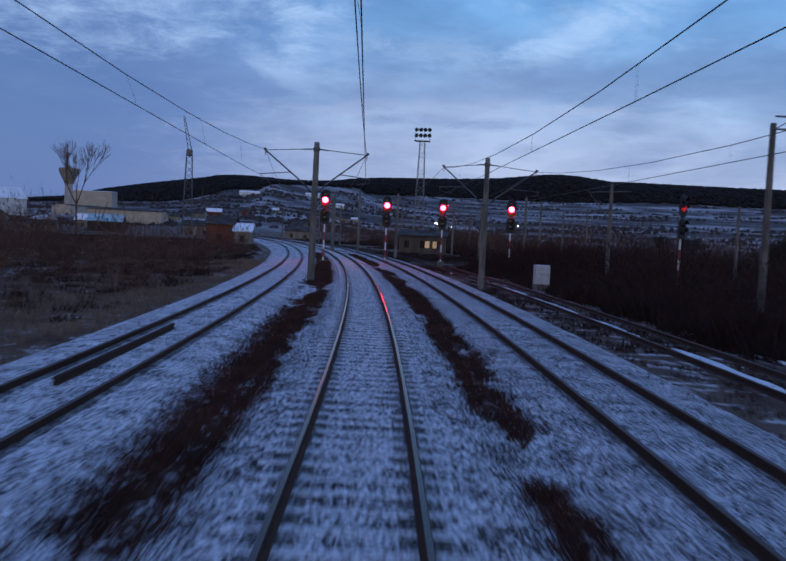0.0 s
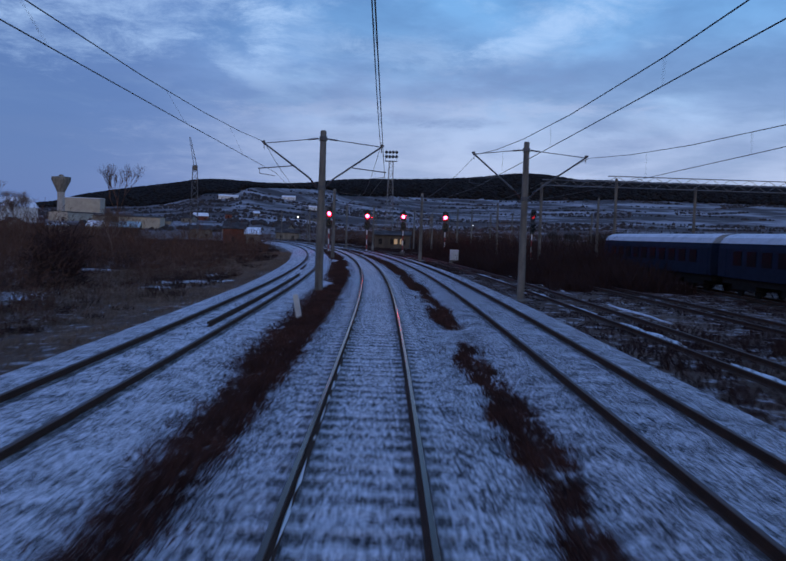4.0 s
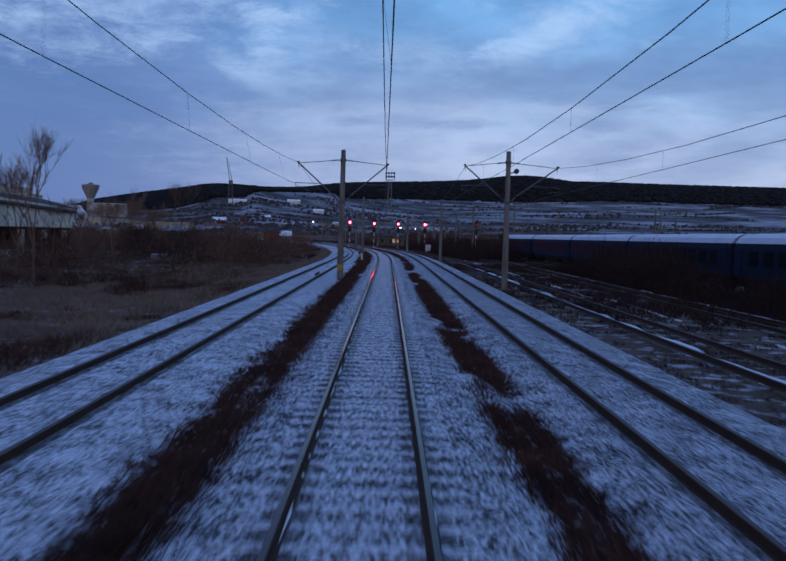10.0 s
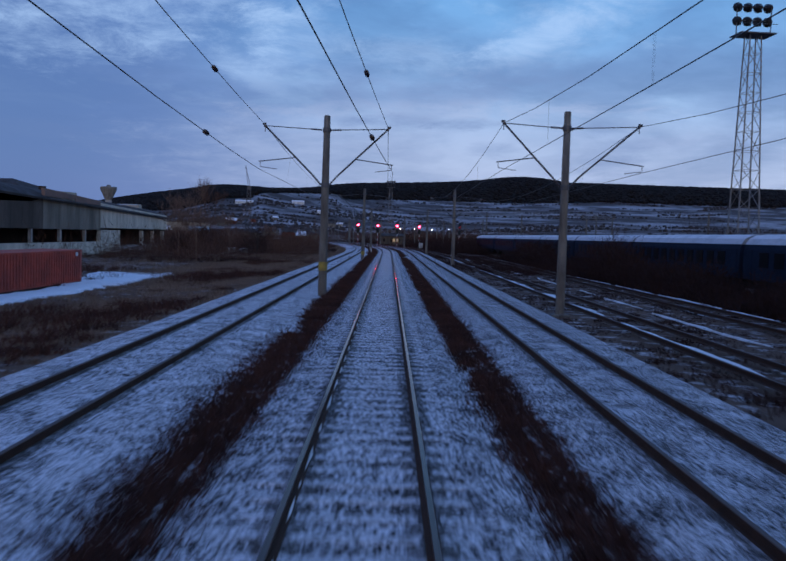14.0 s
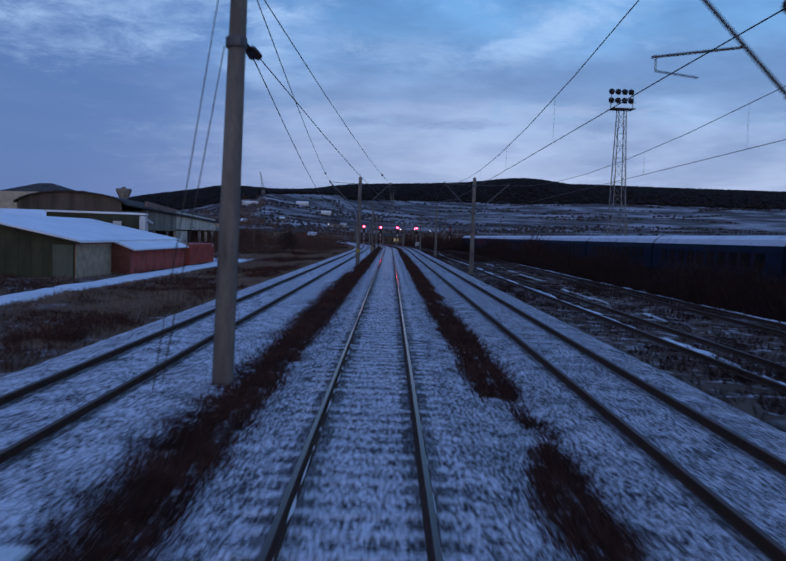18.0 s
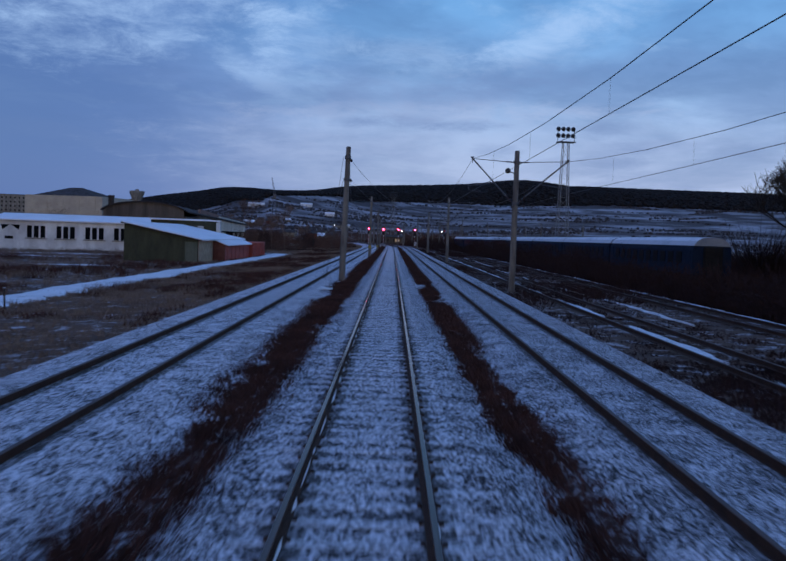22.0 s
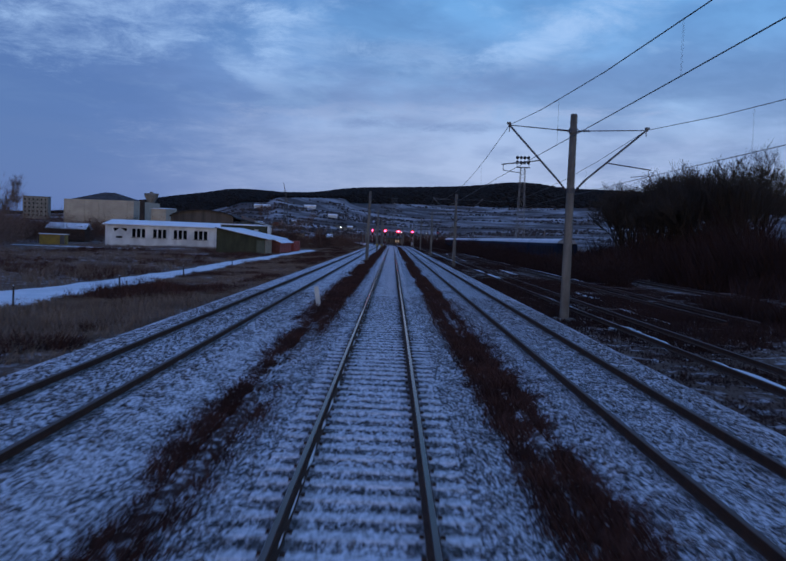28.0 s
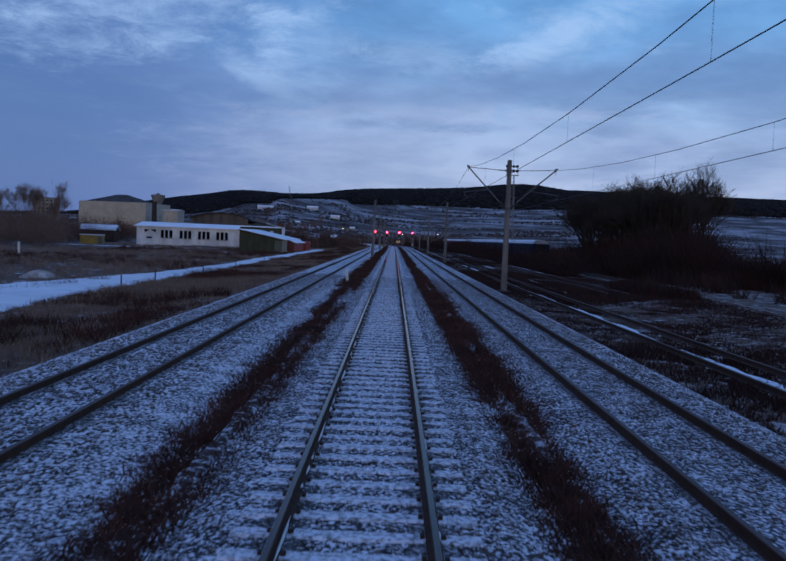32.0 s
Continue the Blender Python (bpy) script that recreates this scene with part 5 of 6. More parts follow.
# ---- coaches ----
def make_coach():
    th = thing("passenger_coach", "dark blue passenger coach with a frosted roof", "coach", (0, 0, 0), 0, "coaches on the siding")
    L = 11.95
    prof = [(-1.42, 1.15), (-1.45, 1.9), (-1.43, 3.0), (-1.37, 3.32)]
    roof = [(-1.37, 3.32), (-1.12, 3.68), (-0.7, 3.9), (0, 3.98), (0.7, 3.9), (1.12, 3.68), (1.37, 3.32)]

    def loft(p, closed, y0=-L, y1=L):
        k = len(p)
        v = [(x, y, z) for y in (y0, y1) for x, z in p]
        f = [(i, i + 1, k + i + 1, k + i) for i in range(k - 1)]
        if closed:
            f += [tuple(range(k)), tuple(range(2 * k - 1, k - 1, -1)), (k - 1, 0, k, 2 * k - 1)]
        return G().add(v, f)

    full = prof + [(1.37, 3.32), (1.43, 3.0), (1.45, 1.9), (1.42, 1.15)]
    part("body", loft(full, True), COACH, th)
    part("roof", loft([(x, z + 0.003) for x, z in roof], True), COACHROOF, th, "roof white with frost")
    part("underframe", G().box(-1.2, -L + 0.3, 0.75, 1.2, L - 0.3, 1.15).box(-1.0, -4, 0.35, 1.0, 4, 0.75), UNDER, th)
    for y in np.linspace(-9.0, 9.0, 10):
        for sd in (-1, 1):
            w = part("window", G().cbox(sd * 1.452 - 0.02, y - 0.62, 1.95, sd * 1.452 + 0.02, y + 0.62, 2.85, 0.005), PANE, th)
    for y in (-11.1, 11.1):
        for sd in (-1, 1):
            part("door", G().cbox(sd * 1.45 - 0.02, y - 0.42, 1.2, sd * 1.45 + 0.02, y + 0.42, 3.0, 0.005), COACH, th)
    for y in (-L - 0.22, L + 0.22):
        part("gangway", G().cbox(-0.65, y - 0.22, 1.1, 0.65, y + 0.22, 3.3, 0.1), UNDER, th)
    for yb in (-8.6, 8.6):
        b = part("bogie", G().box(-1.15, yb - 1.7, 0.45, 1.15, yb + 1.7, 0.75), UNDER, th)
        for yw in (-1.25, 1.25):
            for sd in (-1, 1):
                part("wheel", G().lathe((sd * 0.72, yb + yw, 0.46), [(0.3, -0.07), (0.46, -0.07), (0.46, 0.05), (0.3, 0.07)], 18, "x"), UNDER, b)
    return th


coach = make_coach()
for i in range(9):
    s = 150.0 + 24.5 * i
    x, y, h = along(s, 24.0)
    m = pose(x, y, -0.24, 0, 0, math.degrees(h))
    if i == 0:
        coach.matrix_basis = m
    else:
        copy_thing(coach, m)


# ---- buildings ----
def house(name, label, category, at, turn, w, d, h, rise, wall, roof, windows=0, overhang=0.4, flat=False, ww=1.1, wh=1.3, sill=1.0, group="", ridge_x=True):
    """A hall with walls, a pitched roof and real window reveals on its front (towards -y)."""
    th = thing(name, label, category, at, turn, group)
    part("wall", G().box(-w / 2, -d / 2, 0, w / 2, -d / 2 + 0.3, h), wall, th)
    part("wall", G().box(-w / 2, d / 2 - 0.3, 0, w / 2, d / 2, h), wall, th)
    for sx in (-1, 1):
        x0 = sx * w / 2
        g = G()
        a, b = sorted((x0, x0 - sx * 0.3))
        top = h if (flat or not ridge_x) else h + rise
        v = [(x, y, z) for x in (a, b) for y, z in ((-d / 2 + 0.3, 0), (d / 2 - 0.3, 0), (d / 2 - 0.3, h), (0, top), (-d / 2 + 0.3, h))]
        g.add(v, [(0, 1, 2, 3, 4), (9, 8, 7, 6, 5)] + [(i, (i + 1) % 5, 5 + (i + 1) % 5, 5 + i) for i in range(5)])
        part("end_wall", g, wall, th)
    o = overhang
    for sy in (-1, 1):
        ye, yr = sy * (d / 2 + o), 0.0
        ze = h - rise * o / (d / 2)
        v = [(x, y, z) for x in (-w / 2 - o, w / 2 + o) for y, z in ((ye, ze), (yr, h + rise), (yr, h + rise + 0.18), (ye, ze + 0.18))]
        f = [(0, 1, 2, 3), (7, 6, 5, 4), (0, 4, 5, 1), (1, 5, 6, 2), (2, 6, 7, 3), (3, 7, 4, 0)]
        part("roof_slope", G().add(v, f), roof, th)
    for i in range(windows):
        x = -w / 2 + w * (i + 0.5) / windows
        wd = part("window", G().box(x - ww / 2, -d / 2 - 0.03, sill, x + ww / 2, -d / 2 + 0.05, sill + wh), PANE, th)
        fr = G()
        for a in (-ww / 2, -ww / 6, ww / 6, ww / 2):
            fr.box(x + a - 0.05, -d / 2 - 0.07, sill - 0.05, x + a + 0.05, -d / 2 - 0.03, sill + wh + 0.05)
        fr.box(x - ww / 2 - 0.05, -d / 2 - 0.07, sill + wh, x + ww / 2 + 0.05, -d / 2 - 0.03, sill + wh + 0.1).box(x - ww / 2 - 0.1, -d / 2 - 0.12, sill - 0.12, x + ww / 2 + 0.1, -d / 2 - 0.03, sill - 0.03)
        part("window_frame", fr, wall, wd)
    return th


# long white workshop with snow on its roof
th = house("white_workshop", "whitewashed single-storey workshop with snow-covered roof", "workshop", (-45.8, 213.2, -1.45), 0, 32.4, 12.4, 4.95, 0.95, WHITEWALL, ROOFSNOW, overhang=0.5)
for x in (-54.73, -50.17, -45.72, -41.3):
    u = x + 45.8
    wd = part("window", G().box(u - 1.55, -6.23, 2.3, u + 1.55, -6.15, 4.15), PANE, th)
    fr = G()
    for q in (-1.55, -0.52, 0.52, 1.55):
        fr.box(u + q - 0.13, -6.29, 2.25, u + q + 0.13, -6.23, 4.2)
    fr.box(u - 1.64, -6.3, 4.15, u + 1.64, -6.23, 4.28)
    part("window_frame", fr, WHITEWALL, wd)
    part("window_sill", G().cbox(u - 1.7, -6.36, 2.12, u + 1.7, -6.204, 2.25, 0.02), GREYWALL, wd, "stained sill")
    part("wall_pier", G().box(u + 2.1, -6.26, 0, u + 2.45, -6.204, 4.85), WHITEWALL, th)
    part("wall_stain", G().box(u - 1.5, -6.208, 0.0, u + 1.3, -6.204, 0.55), GREYWALL, th, "damp stained plaster")
for q in (-1.05, 0.55):
    part("gable_light", G().add([(-13.4 + q, -6.22, 4.2), (-12.0 + q, -6.22, 4.2), (-12.4 + 0.9 * (q < 0) * -1 + q + 0.2, -6.22, 3.4), (-13.4 + q, -6.18, 4.2), (-12.0 + q, -6.18, 4.2), (-12.4 + 0.9 * (q < 0) * -1 + q + 0.2, -6.18, 3.4)], [(0, 1, 2), (5, 4, 3), (0, 3, 4, 1), (1, 4, 5, 2), (2, 5, 3, 0)]), PANE, th)
part("vent_slot", G().box(-13.8, -6.22, 2.0, -12.5, -6.18, 2.45), PANE, th)
part("raised_front", G().box(8.9, -6.75, 0.2, 19.0, -6.204, 5.75), GREENWALL, th, "dark green boarded upper wall")
part("raised_cap", G().cbox(8.7, -6.95, 5.75, 19.5, -5.6, 5.93, 0.03), ROOFSNOW, th, "snow on the raised edge")
part("white_end_pier", G().cbox(19.0, -7.0, 0, 19.6, -6.2, 5.6, 0.03), WHITEPOST, th, "white painted pier")
part("small_vent", G().cbox(16.1, -6.83, 4.5, 17.0, -6.754, 5.0, 0.01), WHITEPOST, th)
part("foundation", G().box(-16.4, -6.3, -0.6, 18.9, 6.3, 0.0), GREYWALL, th)
# lean-to in front of it
th = thing("lean_to_shed", "green boarded lean-to shed with a snowy mono-pitch roof", "shed", (0, 0, -1.75))
x0, x1, y0, y1 = -31.6, -22.8, 176.4, 205.5
zl, zr = 5.2, 3.5
part("front_wall", G().add([(x0, y0, 0), (x1, y0, 0), (x1, y0, zr), (x0, y0, zl), (x0, y0 + 0.2, 0), (x1, y0 + 0.2, 0), (x1, y0 + 0.2, zr), (x0, y0 + 0.2, zl)], [(0, 1, 2, 3), (7, 6, 5, 4), (0, 4, 5, 1), (1, 5, 6, 2), (2, 6, 7, 3), (3, 7, 4, 0)]), GREENWALL, th)
part("back_wall", G().box(x0, y1 - 0.2, 0, x1, y1, zr - 0.05), GREENWALL, th)
part("side_wall", G().box(x1 - 0.2, y0 + 0.2, 0, x1, y1 - 0.2, zr - 0.05), REDMETAL, th)
part("inner_wall", G().box(x0, y0 + 0.2, 0, x0 + 0.2, y1 - 0.2, zl - 0.1), GREENWALL, th)
part("roof", G().add([(x0 - 0.3, y0 - 0.4, zl + 0.08), (x1 + 0.6, y0 - 0.4, zr - 0.08), (x1 + 0.6, y1 + 0.3, zr - 0.08), (x0 - 0.3, y1 + 0.3, zl + 0.08), (x0 - 0.3, y0 - 0.4, zl + 0.26), (x1 + 0.6, y0 - 0.4, zr + 0.1), (x1 + 0.6, y1 + 0.3, zr + 0.1), (x0 - 0.3, y1 + 0.3, zl + 0.26)], [(0, 1, 2, 3), (7, 6, 5, 4), (0, 4, 5, 1), (1, 5, 6, 2), (2, 6, 7, 3), (3, 7, 4, 0)]), ROOFSNOW, th, "snow-covered sheet roof")
part("roof_edge", G().add([(x0 - 0.3, y0 - 0.43, zl + 0.0), (x1 + 0.6, y0 - 0.43, zr - 0.16), (x1 + 0.6, y0 - 0.43, zr - 0.02), (x0 - 0.3, y0 - 0.43, zl + 0.14), (x0 - 0.3, y0 - 0.404, zl + 0.0), (x1 + 0.6, y0 - 0.404, zr - 0.16), (x1 + 0.6, y0 - 0.404, zr - 0.02), (x0 - 0.3, y0 - 0.404, zl + 0.14)], [(0, 1, 2, 3), (7, 6, 5, 4), (0, 4, 5, 1), (1, 5, 6, 2), (2, 6, 7, 3), (3, 7, 4, 0)]), ROOFDARK, th, "dark board under the roof edge")
for i in range(5):
    a = y0 + 0.25 + i * 1.6
    part("door_panel", G().cbox(x1 + 0.004, a + 0.03, 0.4, x1 + 0.08, a + 1.57, zr - 0.2, 0.004), BROWNDOOR, th, "tan board panel")
for i in range(9):
    a = x0 + 0.2 + i * 0.92
    part("board", G().box(a, y0 - 0.03, 0.05, a + 0.88, y0 - 0.004, zl - 0.1 - (a + 0.88 - x0) * (zl - zr) / (x1 - x0)), GREENWALL, th)
part("pale_board", G().cbox(x1 - 1.5, y0 - 0.08, 0.3, x1 - 0.05, y0 - 0.004, zr - 0.25, 0.004), PALEGREEN, th, "faded pale green board")
# red shed against its side
th = thing("red_shed", "rust-red sheet-metal shed with a snowy sloping roof", "shed", (0, 0, -1.3))
ra, rb, rc, rd = -22.7, -21.2, 184.6, 203.2
v = [(x, y, z) for y in (rc, rc + 0.12) for x, z in ((ra, 0), (rb, 0), (rb, 2.45), (ra, 3.0))]
part("front_wall", G().add(v, [(0, 1, 2, 3), (7, 6, 5, 4), (0, 4, 5, 1), (1, 5, 6, 2), (2, 6, 7, 3), (3, 7, 4, 0)]), BRICKRED, th, "dark red boarded front")
for i in range(12):
    a = rc + 0.15 + i * 1.53
    part("side_panel", G().cbox(rb - 0.08, a + 0.02, 0.15, rb + 0.02 * (i % 2), a + 1.51, 2.42, 0.006), REDMETAL, th, "rust-red sheet panel")
part("sill_beam", G().box(rb - 0.1, rc, -0.3, rb + 0.06, rd, 0.15), UNDER, th)
v = [(x, y, z) for y in (rc - 0.3, rd + 0.2) for x, z in ((ra + 0.1, 3.02), (rb + 0.45, 2.32), (rb + 0.45, 2.46), (ra + 0.1, 3.18))]
part("roof", G().add(v, [(0, 1, 2, 3), (7, 6, 5, 4), (0, 4, 5, 1), (1, 5, 6, 2), (2, 6, 7, 3), (3, 7, 4, 0)]), ROOFSNOW, th, "snow-covered sloping roof")
# red container
th = thing("red_container", "rust-red corrugated metal container standing by the road", "container", (-21.9, 209.6, -0.9))
part("container_body", G().cbox(-1.5, -6.2, 0.1, 1.2, 6.2, 2.25, 0.03), REDMETAL, th)
for i in range(31):
    part("rib", G().box(1.2, -6.05 + i * 0.39, 0.2, 1.25, -5.85 + i * 0.39, 2.15), REDMETAL, th)
part("skid", G().box(-1.5, -6.2, -0.3, 1.2, 6.2, 0.1), UNDER, th)
part("small_plate", G().box(1.255, 4.9, 1.85, 1.27, 5.3, 2.1), WHITEPOST, th, "small pale plate")
# half-open concrete hall
th = thing("concrete_hall", "derelict grey concrete hall with a deep stained fascia", "hall", (0, 0, -1.1))
X0, X1, Y0, Y1 = -59.0, -42.0, 250.0, 320.0
PIER = 282.7


def slab(x0, x1, y0, y1, zb, zt0, zt1):
    """An upright slab whose top falls from zt0 to zt1 along y."""
    v = [(x, y, z) for x in (x0, x1) for y, z in ((y0, zb), (y1, zb), (y1, zt1), (y0, zt0))]
    return G().add(v, [(0, 1, 2, 3), (7, 6, 5, 4), (0, 4, 5, 1), (1, 5, 6, 2), (2, 6, 7, 3), (3, 7, 4, 0)])


def hall_top(y):
    return float(np.interp(y, [250, 261.9, 262.1, 283, 320], [6.6, 6.9, 8.3, 7.5, 6.5]))


for i in range(11):
    a0, a1 = Y0 + i * 3.0, Y0 + i * 3.0 + 2.97
    part("fascia_panel", slab(X1 - 0.3, X1, a0, min(a1, PIER - 0.05), 3.6, hall_top(a0), hall_top(a1)), STAINED if i > 3 else HALLEND, th, "dark stained concrete panel")
    part("parapet", G().box(X1 - 0.25, a0, 0, X1 - 0.05, min(a1, PIER - 0.05), 1.9), HALLWALL, th, "pale washed parapet")
    if i % 3 == 0:
        part("column", G().cbox(X1 - 0.5, a0 - 0.2, 1.9, X1 - 0.1, a0 + 0.2, 3.6, 0.02), PALEWALL, th)
for i in range(2):
    ya = 262.2 + i * 10.2
    part("roof_curb", slab(X1 - 0.34, X1 + 0.1, ya, ya + 10.15, hall_top(ya + 10.15) - 0.3, hall_top(ya) + 0.28, hall_top(ya + 10.15) + 0.25), PINKROOF, th, "faded reddish roof curb")
part("pale_pier", G().cbox(X1 - 0.5, PIER, 0, X1 + 0.08, PIER + 9.0, 3.6, 0.02), HALLWALL, th, "pale washed pier")
for i in range(6):
    a0 = PIER + i * 6.2
    part("fascia_panel", slab(X1 - 0.4, X1 + 0.04, a0 + 0.02, min(a0 + 6.18, Y1), 3.9, hall_top(a0), hall_top(a0 + 6.18)), HALLWALL, th, "pale streaked concrete panel")
for a0 in (304.4, 311.0, 317.7):
    part("column", G().cbox(X1 - 0.5, a0 - 0.35, 0, X1 - 0.02, a0 + 0.35, 3.6, 0.02), HALLWALL, th)
part("parapet", G().box(X1 - 0.25, PIER + 9.0, 0, X1 - 0.05, Y1, 1.3), PALEWALL, th)
part("inner_wall", G().box(X1 - 6.2, Y0, 0, X1 - 6.0, Y1 - 7, 6.2), ROOFDARK, th, "dark inner wall")
xc, hw = (X0 + X1) / 2, (X1 - X0) / 2
arch = [(xc + (hw + 0.4) * math.sin(a), 7.4 + 1.9 * (math.cos(a) - math.cos(1.25)) / (1 - math.cos(1.25))) for a in np.linspace(-1.25, 1.25, 11)]
arch = [(xc + (x - xc) / math.sin(1.25), z) for x, z in arch]
for yy in (Y0, Y1):
    k = len(arch)
    v = [(x, y, z) for y in (yy - 0.15, yy + 0.15) for x, z in [(X0, 0)] + [(min(max(x, X0), X1 - 0.45), z - (1.6 if yy > Y0 else 0.0)) for x, z in arch] + [(X1 - 0.45, 0)]]
    k += 2
    part("end_wall", G().add(v, [tuple(range(k)), tuple(range(2 * k - 1, k - 1, -1))] + [(i, (i + 1) % k, k + (i + 1) % k, k + i) for i in range(k)]), HALLEND, th, "sooty streaked gable wall")
part("back_wall", G().box(X0 - 0.3, Y0, 0, X0, Y1, 6.4), GREYWALL, th)
k = len(arch)
v = [(x, y, z + dz - (1.6 if y > Y0 else 0.0)) for y in (Y0 - 0.6, Y1 + 0.6) for dz in (0.0, 0.25) for x, z in arch]
f = []
for i in range(k - 1):
    f += [(i, i + 1, 2 * k + i + 1, 2 * k + i), (k + i, 3 * k + i, 3 * k + i + 1, k + i + 1), (i, k + i, k + i + 1, i + 1), (2 * k + i, 2 * k + i + 1, 3 * k + i + 1, 3 * k + i)]
f += [(0, 2 * k, 3 * k, k), (k - 1, 2 * k - 1, 4 * k - 1, 3 * k - 1)]
part("roof", G().add(v, f), ROOFDARK, th, "dark brown arched roof")
# cream hall far off
th = thing("cream_hall", "large cream industrial hall with a low dark roof", "hall", (-171, 545, 0), -9)
for a in ((-22, -18, 22, -17.6), (-22, 17.6, 22, 18), (-22, -17.6, -21.6, 17.6), (21.6, -17.6, 22, 17.6)):
    part("wall", G().box(a[0], a[1], 0, a[2], a[3], 18.5), CREAM, th)
part("roof_deck", G().box(-21.6, -17.6, 17.7, 21.6, 17.6, 18.1), ROOFDARK, th)
part("roof", G().add([(-21, -15, 18.2), (16, -15, 18.2), (16, 15, 18.2), (-21, 15, 18.2), (-6, 0, 23.6), (1, 0, 23.6)], [(0, 1, 5, 4), (1, 2, 5), (2, 3, 4, 5), (3, 0, 4), (3, 2, 1, 0)]), ROOFDARK, th, "dark hipped roof")
for i in range(5):
    part("wall_rib", G().box(-18 + i * 9 - 0.25, -18.2, 0, -18 + i * 9 + 0.25, -18.004, 18.4), CREAM, th)
house("cream_annex", "cream flat annex beside the large hall", "hall", (-134, 520, 0), -6, 9, 12, 14.2, 0.3, CREAM, ROOFSNOW)
th = thing("chimney", "short dark brick chimney beside the hall", "chimney", (-143.5, 512, 0))
part("shaft", G().lathe((0, 0, 0), [(1.6, 0), (1.4, 18), (1.6, 18.3), (1.6, 19)], 12), ROOFDARK, th)
# white works by the water tower
house("white_works", "tall white industrial block on the town's edge", "works", (-293, 1100, 0), 6, 37, 20, 28, 0.6, CREAM, ROOFSNOW)
house("long_pale_works", "long low pale factory hall with a flat dark roof", "works", (-226, 985, 0), 76, 150, 16, 11.6, 0.8, CREAM, ROOFDARK)
house("pale_depot", "long pale low building beyond bushes", "depot", (-142, 748, 2), 4, 36, 14, 6.0, 0.5, CREAM, ROOFDARK)
house("turquoise_hut", "low hut with a faded turquoise roof", "hut", (-96, 592, -0.6), 10, 10, 8, 3.2, 1.9, ROOFDARK, TURQUOISE)
house("field_shed", "small shed with snow on its roof behind a yellow hut", "shed", (-81.5, 238, -1.3), 6, 9, 6, 3.4, 1.2, BARK, ROOFSNOW)
for q in range(3):
    house("row_shed", "white gabled shed among bushes", "shed", (-196 - 17 * q, 720 + 6 * q, 3), 55, 26, 13, 8, 5.0, WHITEWALL, ROOFSNOW, group="row of white sheds")
house("dark_barn", "dark red barn with a snow-streaked roof", "barn", (-40.6, 507, -1.2), 4, 5.6, 8, 4.4, 1.6, BRICKRED, ROOFDARK, windows=1)
house("pale_barn", "low pale barn with snow on its roof", "barn", (-35.6, 505, -1.2), 6, 3.4, 8, 3.2, 1.5, GREYWALL, ROOFSNOW, windows=1)
th = house("station_house", "dark station building with warm lit windows", "station", (1.4, 487, -0.3), -3, 8.4, 8, 3.1, 0.9, HALLEND, ROOFDARK, windows=3, ww=0.9, wh=1.3, sill=0.9)
for x in (0.9, 2.3):
    lit = part("lit_window", G().box(x - 0.4, -4.05, 1.0, x + 0.4, -4.004, 2.2), WARMPANE, th, "window glowing with warm light")
    part("window_bar", G().box(x - 0.04, -4.09, 1.0, x + 0.04, -4.05, 2.2), WHITEPOST, lit)
th = house("apartment_block", "far pale block of flats with a flat roof", "flats", (-386, 950, 8), 8, 26, 12, 24, 0.4, GREYWALL, ROOFDARK)
for j in range(5):
    for i in range(6):
        part("window", G().box(-10.6 + i * 4.2 - 0.7, -6.06, 3.2 + j * 4.2, -10.6 + i * 4.2 + 0.7, -5.95, 5.0 + j * 4.2), PANE, th)
# water tower
th = thing("water_tower", "concrete mushroom water tower above the town", "water tower", (-279, 1009, 0))
part("stem", G().lathe((0, 0, 0), [(3.6, 0), (2.9, 26), (3.2, 31)], 18), PALEWALL, th, smooth=True)
part("tank", G().lathe((0, 0, 30), [(3.2, 0), (7.6, 9.5), (7.9, 10.5), (7.9, 12.6), (6.0, 13.0)], 24), GREYWALL, th, smooth=True)
part("cap", G().lathe((0, 0, 42.9), [(2.2, 0), (2.0, 1.6), (0.5, 2.0)], 12), GREYWALL, th)
# tower crane
th = thing("tower_crane", "lattice tower crane with its jib raised", "crane", (-72, 596, 0), 12)
for sx, sy in ((-1, -1), (1, -1), (1, 1), (-1, 1)):
    part("leg", G().tube((sx * 1.6, sy * 1.6, 0), (sx * 0.8, sy * 0.8, 26), 0.16, 0.14, 5), STEEL, th)
g = G()
for j in range(12):
    for a, b in (((-1, -1), (1, -1)), ((1, 1), (-1, 1)), ((-1, 1), (-1, -1)), ((1, -1), (1, 1))):
        w0, w1 = 1.6 - 0.066 * j, 1.6 - 0.066 * (j + 1)
        if j % 2:
            a, b = b, a
        g.tube((a[0] * w0, a[1] * w0, 2.1 * j), (b[0] * w1, b[1] * w1, 2.1 * (j + 1)), 0.09, 0.09, 4)
part("lattice", g, STEEL, th)
part("cab", G().cbox(-0.8, -1.3, 24.2, 0.8, 0.9, 26.2, 0.2), STEEL, th)
g = G()
